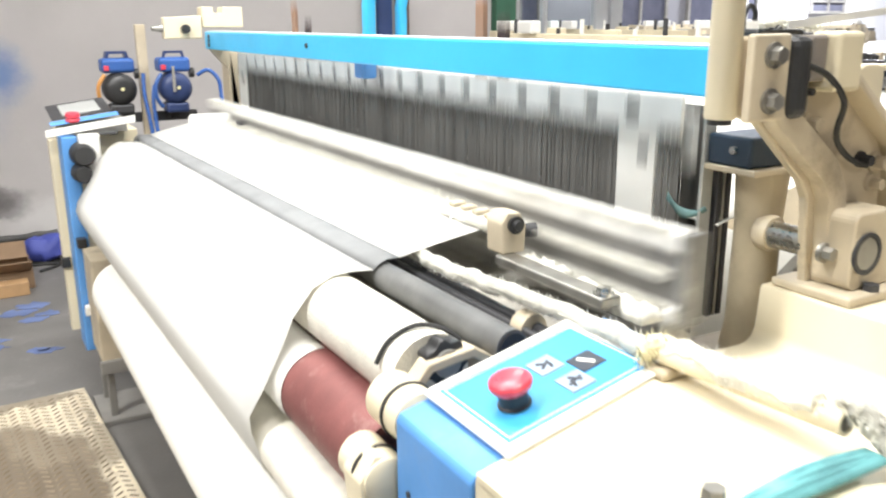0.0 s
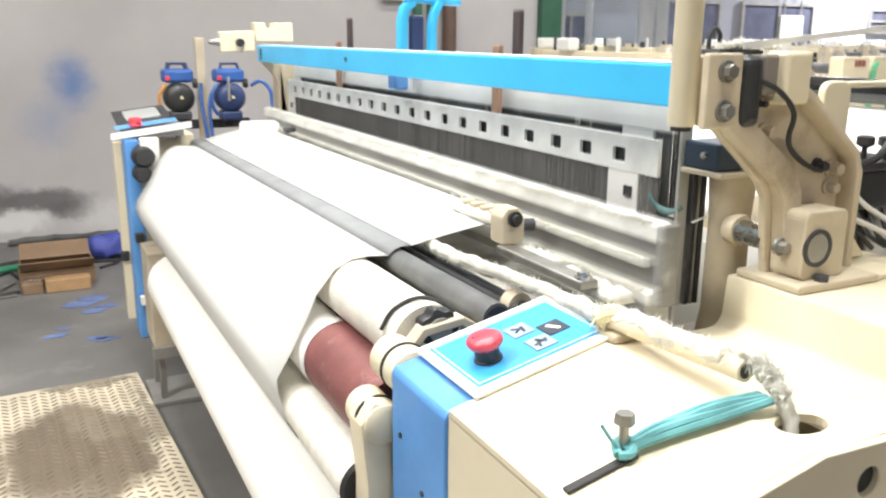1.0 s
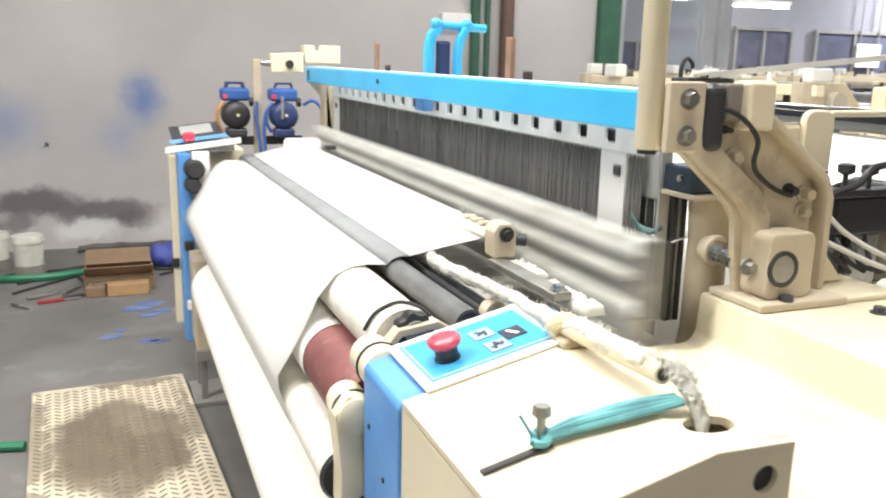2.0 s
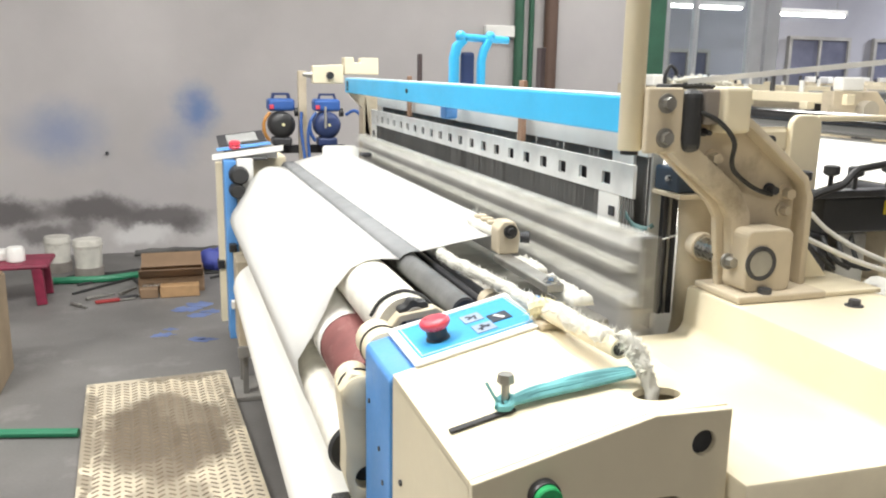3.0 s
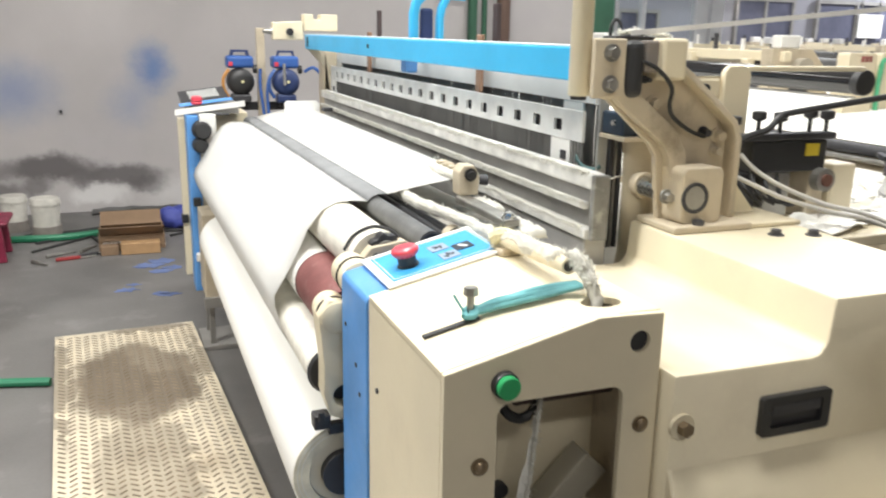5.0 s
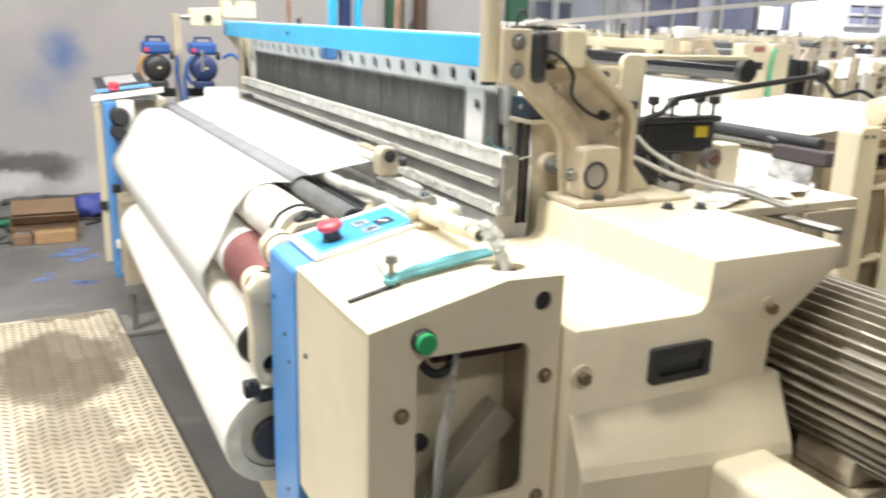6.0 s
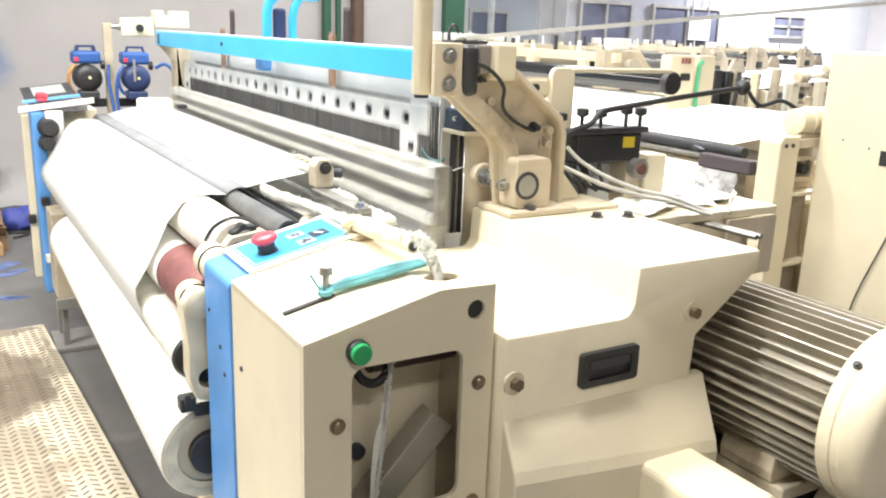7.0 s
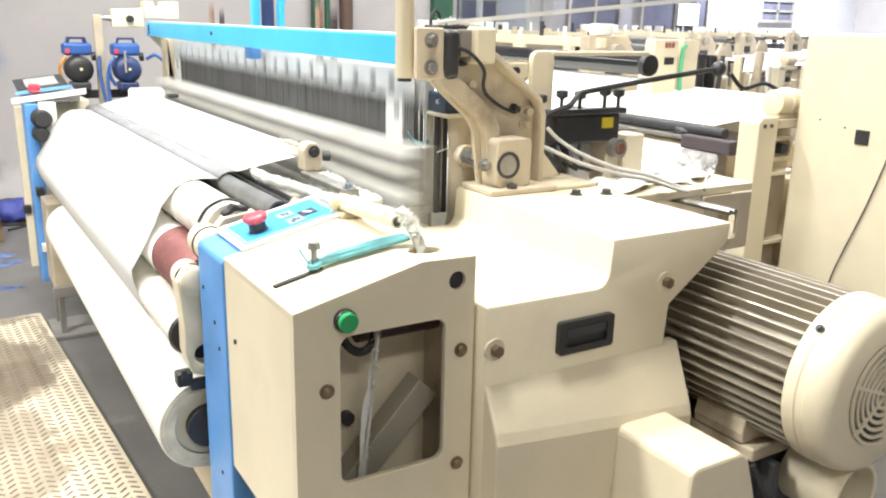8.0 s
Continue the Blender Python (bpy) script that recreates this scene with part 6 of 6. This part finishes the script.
# ---------------------------------------------------------------- weft feeders
def feeder_stand():
    s = thing("feeder_stand", "cream flat upright carrying the weft feeders", "stand")
    bm = B(); box(bm, 0.652, 0.692, 3.70, 3.725, 0.0, 1.19, 0.003); part("post", bm, CREAM_DARK, s)
    bm = B(); box(bm, 0.45, 0.88, 3.728, 3.75, 0.80, 0.84, 0.003); part("cross_arm", bm, GREY_DARK, s)
    bm = B(); box(bm, 0.55, 0.80, 3.62, 3.82, 0.0, 0.02, 0.003); part("foot", bm, CREAM_DARK, s)
    orange = mat("orange_hose", (0.48, 0.22, 0.05), 0.5)
    FEEDER_BLUE = mat("feeder_blue", (0.035, 0.11, 0.36), 0.45, var=0.12)
    for k, (x, y) in enumerate(((0.565, 3.66), (0.772, 3.62))):
        f = thing("weft_feeder", "blue weft feeder with a black yarn drum", "feeder", "weft feeders")
        bm = B(); box(bm, x - 0.062, x + 0.062, y - 0.03, y + 0.065, 1.005, 1.062, 0.014, seg=3); part("head", bm, FEEDER_BLUE, f)
        bm = B(); prism(bm, [(x - 0.045, 1.062), (x - 0.038, 1.088), (x + 0.038, 1.088), (x + 0.045, 1.062), (x + 0.033, 1.062), (x + 0.028, 1.078), (x - 0.028, 1.078), (x - 0.033, 1.062)], "y", y - 0.01, y + 0.04); part("handle", bm, NAVY, f)
        bm = B(); lathe(bm, [(0, 0.025), (0.004, 0.05), (0.02, 0.062), (0.09, 0.062), (0.10, 0.05)], (x, y - 0.05, 0.942), (0, 1, 0), 28); smooth(part("drum", bm, BLACK if k == 0 else NAVY, f), 50)
        bm = B(); cyl(bm, (x + 0.004, y - 0.054, 0.944), (x + 0.004, y - 0.05, 0.944), 0.007, 12); part("drum_eye", bm, mat("pale_yellow_dot", (0.75, 0.70, 0.40), 0.4), f)
        bm = B(); box(bm, x - 0.056, x - 0.036, y - 0.034, y - 0.03, 1.015, 1.035, 0.002); part("lamp", bm, RED, f)
        bm = B(); cyl(bm, (x + 0.062, y, 1.0), (x + 0.078, y, 1.0), 0.02, 14); part("side_knob", bm, BLACK, f)
        bm = B(); box(bm, x - 0.02, x + 0.02, y + 0.03, 3.728, 0.815, 1.0, 0.004); part("neck", bm, GREY_DARK, f)
        bm = B(); hose(bm, [(x - 0.055, y - 0.03, 1.0), (x - 0.082, y - 0.04, 0.96), (x - 0.082, y - 0.04, 0.91), (x - 0.06, y - 0.03, 0.87)], 0.008); part("hose", bm, orange if k == 0 else FEEDER_BLUE, f)
        bm = B(); box(bm, x - 0.045, x + 0.045, y - 0.04, y + 0.05, 0.845, 0.885, 0.01); part("base", bm, GREY_DARK if k == 0 else NAVY, f)
        if k:
            bm = B(); cyl(bm, (x - 0.015, y - 0.06, 0.93), (x - 0.015, y - 0.06, 1.03), 0.006, 8); part("sensor_rod", bm, GREY_MID, f)
    c = thing("blue_air_line", "looped bright blue air tubing beside the feeders", "hose")
    for pts in ([(0.86, 3.60, 0.99), (0.90, 3.58, 1.01), (0.935, 3.56, 0.97), (0.94, 3.55, 0.90), (0.95, 3.5, 0.80)], [(0.66, 3.66, 1.0), (0.655, 3.64, 0.92), (0.665, 3.62, 0.80), (0.68, 3.6, 0.60)], [(0.70, 3.66, 0.95), (0.685, 3.63, 0.88), (0.69, 3.6, 0.70)]):
        bm = B(); hose(bm, pts, 0.008); part("tube", bm, FEEDER_BLUE, c)


feeder_stand()


# ---------------------------------------------------------------- floor things
def tread_plate():
    m = PLATE_MAT
    nt = m.node_tree
    bs = nt.nodes["Principled BSDF"]
    prev = bs.inputs["Base Color"].links[0].from_socket
    tc = nt.nodes.new("ShaderNodeTexCoord")
    ns = nt.nodes.new("ShaderNodeTexNoise")
    ns.inputs["Scale"].default_value, ns.inputs["Detail"].default_value = 9.0, 6
    nt.links.new(tc.outputs["Object"], ns.inputs["Vector"])
    ad = nt.nodes.new("ShaderNodeVectorMath"); ad.operation = "MULTIPLY_ADD"
    ad.inputs[1].default_value = (0.20, 0.20, 0)
    nt.links.new(ns.outputs["Color"], ad.inputs[0]); nt.links.new(tc.outputs["Object"], ad.inputs[2])
    for cx, cy, sx, sy, amount in ((0.0, -0.52, 0.225, 0.36, 0.80), (-0.06, -0.50, 0.12, 0.25, 0.55), (0.10, -0.66, 0.10, 0.20, 0.5), (-0.02, -1.15, 0.14, 0.35, 0.5), (0.08, -0.03, 0.17, 0.05, 0.7), (-0.24, -0.5, 0.03, 0.5, 0.6), (0.235, -0.4, 0.03, 0.25, 0.5)):
        sb = nt.nodes.new("ShaderNodeVectorMath"); sb.operation = "SUBTRACT"
        sb.inputs[1].default_value = (cx + 0.10, cy + 0.10, 0.04)
        sc = nt.nodes.new("ShaderNodeVectorMath"); sc.operation = "MULTIPLY"
        sc.inputs[1].default_value = (1 / sx, 1 / sy, 0)
        ln = nt.nodes.new("ShaderNodeVectorMath"); ln.operation = "LENGTH"
        mr = nt.nodes.new("ShaderNodeMapRange"); mr.interpolation_type = "SMOOTHSTEP"
        mr.inputs[1].default_value, mr.inputs[2].default_value, mr.inputs[3].default_value, mr.inputs[4].default_value = 0.80, 1.08, amount, 0
        mx = nt.nodes.new("ShaderNodeMix"); mx.data_type = "RGBA"
        mx.inputs[7].default_value = (0.13, 0.10, 0.07, 1)
        nt.links.new(ad.outputs[0], sb.inputs[0]); nt.links.new(sb.outputs[0], sc.inputs[0]); nt.links.new(sc.outputs[0], ln.inputs[0])
        nt.links.new(ln.outputs["Value"], mr.inputs[0]); nt.links.new(mr.outputs[0], mx.inputs[0]); nt.links.new(prev, mx.inputs[6])
        prev = mx.outputs[2]
    nt.links.new(prev, bs.inputs["Base Color"])
    p = thing("tread_plate", "worn cream tread-plate platform with rust stains on the floor", "platform")
    p.matrix_world = Matrix.Translation((-0.018, 2.865, 0)) @ Matrix.Rotation(radians(3.2), 4, "Z")
    bm = B(); box(bm, -0.252, 0.252, -2.35, 0.0, 0.034, 0.040, 0.001); part("plate", bm, m, p)
    for x0, x1 in ((-0.252, -0.242), (0.242, 0.252)):
        bm = B(); box(bm, x0, x1, -2.35, 0.0, 0.0, 0.0335); part("edge_rail", bm, mat("rusty_edge", (0.38, 0.20, 0.09), 0.7, var=0.2, scale=14, stain=(0.55, 0.47, 0.34), stain_scale=7, stain_amount=0.8), p)
    bm = B(); box(bm, -0.2415, 0.2415, -0.012, -0.002, 0.0, 0.0335); part("end_rail", bm, CREAM_DARK, p)
    verts, faces = [], []
    for r in range(84):
        for c in range(17):
            x, y = -0.230 + c * 0.02875, -2.325 + r * 0.0275
            a = radians(40 if c % 2 else -40)
            ca, sa = math.cos(a), math.sin(a)
            n = len(verts)
            for u, v, z in ((-0.0125, -0.0030, 0.040), (0.0125, -0.0030, 0.040), (0.0125, 0.0030, 0.040), (-0.0125, 0.0030, 0.040), (-0.010, -0.001, 0.0425), (0.010, -0.001, 0.0425), (0.010, 0.001, 0.0425), (-0.010, 0.001, 0.0425)):
                verts.append((x + ca * u - sa * v, y + sa * u + ca * v, z))
            faces += [(n, n + 1, n + 5, n + 4), (n + 1, n + 2, n + 6, n + 5), (n + 2, n + 3, n + 7, n + 6), (n + 3, n, n + 4, n + 7), (n + 4, n + 5, n + 6, n + 7)]
    me = bpy.data.meshes.new("raised_tread"); me.from_pydata(verts, [], faces); me.materials.append(mat("grimy_raised_tread", (0.22, 0.175, 0.12), 0.55, 0.2, var=0.2, scale=12))
    t = new("raised_tread", me); t.parent = p; t["kind"] = "stuff"


tread_plate()


def floor_clutter():
    s = thing("plastic_stool", "dark red plastic stool holding jars", "stool")
    bm = B(); box(bm, -0.90, -0.555, 4.17, 4.45, 0.19, 0.215, 0.012); part("seat", bm, RED_PLASTIC, s)
    for x, y in ((-0.87, 4.19), (-0.60, 4.19), (-0.87, 4.42), (-0.60, 4.42)):
        m = Matrix.Translation((x, y, 0)) @ Matrix.Rotation(radians(4 if x < -0.7 else -4), 4, "Y")
        bm = B(); box(bm, -0.025, 0.025, -0.015, 0.015, 0.001, 0.195, 0.006, m); part("leg", bm, RED_PLASTIC, s)
    for x, y, z0, r, h, nm in ((-0.72, 4.28, 0.2155, 0.045, 0.075, "white_jar"), (-0.80, 4.34, 0.2155, 0.05, 0.05, "white_jar")):
        bm = B(); lathe(bm, [(0, r * 0.9), (0.004, r), (h * 0.8, r), (h, r * 0.8)], (x, y, z0), (0, 0, 1), 20); tagged(smooth(part(nm, bm, WHITE_PLASTIC)), "small white jar standing on the stool", "jar", "jars on the stool")
    for x, y, r, h in ((-0.425, 4.75, 0.080, 0.215), (-0.61, 4.95, 0.074, 0.20)):
        b = thing("plastic_bucket", "grimy white plastic bucket with lid near the wall", "bucket", "buckets by the wall")
        tub = mat("grimy_white_plastic", (0.64, 0.62, 0.56), 0.55, var=0.16, scale=9, stain=(0.22, 0.19, 0.16), stain_scale=7, stain_amount=0.7)
        bm = B(); lathe(bm, [(0, r * 0.82), (0.01, r * 0.86), (h, r), (h + 0.01, r * 0.95)], (x, y, 0), (0, 0, 1), 28); smooth(part("body", bm, tub, b), 50)
        bm = B(); cyl(bm, (x, y, h * 0.86), (x, y, h * 0.92), r * 1.04, 28); part("rim", bm, tub, b)
        bm = B(); cyl(bm, (x, y, 0.001), (x, y, h * 0.30), r * 0.99, 28, r * 1.0); part("dirty_band", bm, mat("grey_grime", (0.30, 0.27, 0.24), 0.8, var=0.2), b)
    # cartons
    c = thing("open_carton", "opened brown cardboard carton with loose flaps", "carton")
    bm = B(); box(bm, -0.14, 0.20, 4.28, 4.60, 0.0005, 0.006); part("bottom", bm, CARD, c)
    for a in ((-0.14, 0.20, 4.28, 4.285), (-0.14, 0.20, 4.595, 4.60), (-0.14, -0.135, 4.286, 4.594), (0.195, 0.20, 4.286, 4.594)):
        bm = B(); box(bm, *a, 0.0065, 0.085); part("side", bm, CARD, c)
    for (x, y, a) in ((0.03, 4.26, -35), (0.03, 4.62, 30)):
        bm = B(); box(bm, -0.165, 0.165, -0.06, 0.06, -0.002, 0.002, 0, Matrix.Translation((x, y, 0.11)) @ Matrix.Rotation(radians(a), 4, "X")); part("flap", bm, CARD, c)
    bm = B(); box(bm, -0.03, 0.17, 4.17, 4.25, 0.001, 0.062, 0.004); tagged(part("wooden_block", bm, mat("pale_orange_wood", (0.42, 0.26, 0.13), 0.7, var=0.12, scale=14)), "pale wooden block lying before the carton", "block")
    bm = B(); box(bm, -0.13, -0.04, 4.18, 4.26, 0.001, 0.05, 0.003); tagged(part("small_carton", bm, CARD), "small brown carton beside the block", "carton")
    bm = B(); box(bm, -0.12, 0.10, 4.24, 4.275, 0.0505, 0.056, 0.001, None); tagged(part("metal_strip", bm, STEEL), "bright metal strip lying on the cartons", "strip")
    big = thing("cardboard_box", "tall brown cardboard box standing on the floor", "box")
    bm = B(); box(bm, -0.95, -0.53, 2.92, 3.22, 0.001, 0.40, 0.005, Matrix.Translation((-0.045, 0, 0))); part("box", bm, mat("pale_cardboard", (0.34, 0.26, 0.17), 0.85, var=0.14, scale=5, stain=(0.20, 0.13, 0.08), stain_scale=4), big)
    bm = B(); box(bm, -0.99, -0.578, 2.935, 3.20, 0.4005, 0.412, 0.003); part("folded_flap", bm, CARD, big)
    # tools
    red = mat("red_tool_grip", (0.32, 0.03, 0.03), 0.5)
    for x, y, a, ln, mt in ((-0.25, 4.16, 12, 0.20, red), (-0.33, 4.26, 30, 0.16, STEEL_DULL), (-0.42, 4.10, -50, 0.12, STEEL_DULL), (-0.20, 4.34, 60, 0.15, STEEL_DULL), (-0.16, 4.22, 25, 0.18, GREY_DARK)):
        w = thing("hand_tool", "hand tool lying on the concrete floor", "tool", "tools on the floor")
        w.matrix_world = pose(x, y, 0.0, 0, 0, a)
        bm = B(); box(bm, -ln / 2, ln * 0.1, -0.011, 0.011, 0.001, 0.018, 0.005); part("grip", bm, mt, w)
        bm = B(); box(bm, ln * 0.1, ln / 2, -0.006, 0.006, 0.003, 0.012, 0.002); part("blade", bm, STEEL_DULL, w)
    y_ = thing("yellow_glove", "bright yellow rubber glove hung on the wall", "glove")
    bm = B(); box(bm, -1.09, -1.01, WY - 0.03, WY, 0.60, 0.67, 0.012, seg=3); part("palm", bm, mat("yellow_rubber", (0.62, 0.55, 0.02), 0.5), y_)
    for k in range(3):
        bm = B(); cyl(bm, (-1.01, WY - 0.016, 0.615 + 0.018 * k), (-0.955 - 0.012 * k, WY - 0.016, 0.610 + 0.022 * k), 0.009, 10); part("finger", bm, mat("yellow_rubber", (0.62, 0.55, 0.02), 0.5), y_)
    bm = B(); cyl(bm, (-0.335, WY, 0.655), (-0.335, WY - 0.02, 0.655), 0.010, 10); tagged(part("wall_nail", bm, GREY_DARK), "dark nail head in the wall plaster", "nail")
    # hoses
    h = thing("green_hose", "green garden hose lying across the floor", "hose")
    bm = B(); hose(bm, [(-1.6, 2.75, 0.016), (-0.9, 2.62, 0.016), (-0.5, 2.53, 0.016), (-0.262, 2.47, 0.016)], 0.015); smooth(part("hose", bm, GREEN_HOSE, h))
    h = thing("coiled_green_hose", "green hose along the foot of the wall", "hose")
    bm = B(); hose(bm, [(-0.60, 4.62, 0.02), (-0.35, 4.60, 0.02), (-0.15, 4.66, 0.02), (0.1, 4.75, 0.02), (0.2, 4.9, 0.02)], 0.02); smooth(part("hose", bm, GREEN_HOSE, h))
    h = thing("rolled_tarpaulin", "dark grey tarpaulin rolled up along the wall foot", "tarpaulin")
    bm = B(); hose(bm, [(-0.20, 5.26, 0.022), (0.0, 5.29, 0.022), (0.16, 5.27, 0.022), (0.40, 5.30, 0.022)], 0.020, 10)
    for v in bm.verts:
        v.co += noise.noise_vector(v.co * 14) * 0.010
        v.co.z = max(v.co.z, 0.002)
    smooth(part("roll", bm, mat("dark_grey_tarpaulin", (0.09, 0.088, 0.085), 0.7, var=0.2), h), 60)
    for k in range(9):
        h = thing("black_cable", "thin black cable trailing over the floor", "cable", "cables on the floor")
        pts = [(random.uniform(-0.7, 0.3), random.uniform(4.3, 4.6), 0.007), (random.uniform(-0.6, 0.3), random.uniform(4.62, 4.9), 0.007), (random.uniform(-0.6, 0.4), random.uniform(4.62, 5.0), 0.007), (random.uniform(-0.2, 0.4), random.uniform(4.65, 5.1), 0.007)]
        bm = B(); hose(bm, pts, 0.007); part("cable", bm, RUBBER, h)
    h = thing("blue_rag", "bundled blue plastic sack by the wall", "sack")
    bm = B(); bmesh.ops.create_icosphere(bm, subdivisions=3, radius=0.09, matrix=Matrix.Translation((0.30, 4.75, 0.07)) @ Matrix.Diagonal((1.3, 0.8, 0.8, 1)))
    for v in bm.verts:
        v.co += noise.noise_vector(v.co * 16) * 0.03
        v.co.z = max(v.co.z, 0.002)
    smooth(part("sack", bm, mat("blue_sack", (0.06, 0.08, 0.36), 0.6, var=0.2), h))
    # peeled blue paint flecks
    fleck = mat("blue_paint_fleck", (0.13, 0.18, 0.36), 0.8, var=0.2)
    for x, y, r in ((0.17, 4.00, 0.075), (0.10, 3.92, 0.07), (0.21, 3.86, 0.05), (0.15, 3.80, 0.06), (-0.01, 3.52, 0.05), (0.17, 3.40, 0.042), (0.13, 3.42, 0.040), (0.02, 3.60, 0.03)):
        bm = B()
        n = 16
        pts = [(x + 1.5 * r * (0.6 + 0.6 * noise.noise(Vector((k * 1.3, x * 40, y * 9)))) * math.cos(2 * math.pi * k / n), y + r * (0.6 + 0.6 * noise.noise(Vector((k * 1.1, y * 40, 3)))) * math.sin(2 * math.pi * k / n)) for k in range(n)]
        prism(bm, pts, "z", 0.0005, 0.002)
        tagged(part("paint_fleck", bm, fleck), "dried blue paint fleck on the concrete", "fleck", "paint flecks on the floor")


floor_clutter()


def shed(t):
    """The heald frames' lift, from -1 to 1, with a longer dwell below."""
    u = 0.5 + 0.5 * math.sin(math.pi / 2 * math.cos(2 * math.pi * (t - UP_AT) / PERIOD))
    return 2 * u ** 1.4 - 1


def motions():
    n = int(8.0 * FPS)
    for k, ob in enumerate(HEALDS):
        sign = 1 if k == 0 else -1
        walk(ob, [(i / FPS, pose(0, 0, -0.005 + sign * 0.035 * shed(i / FPS))) for i in range(n + 1)])
    walk(SLEY, [(i / FPS, pose(0.030 - 0.066 * (0.5 - 0.5 * math.cos(4 * math.pi * (i / FPS - BEAT_AT) / PERIOD)) ** 1.8, 0, 0)) for i in range(n + 1)])


motions()
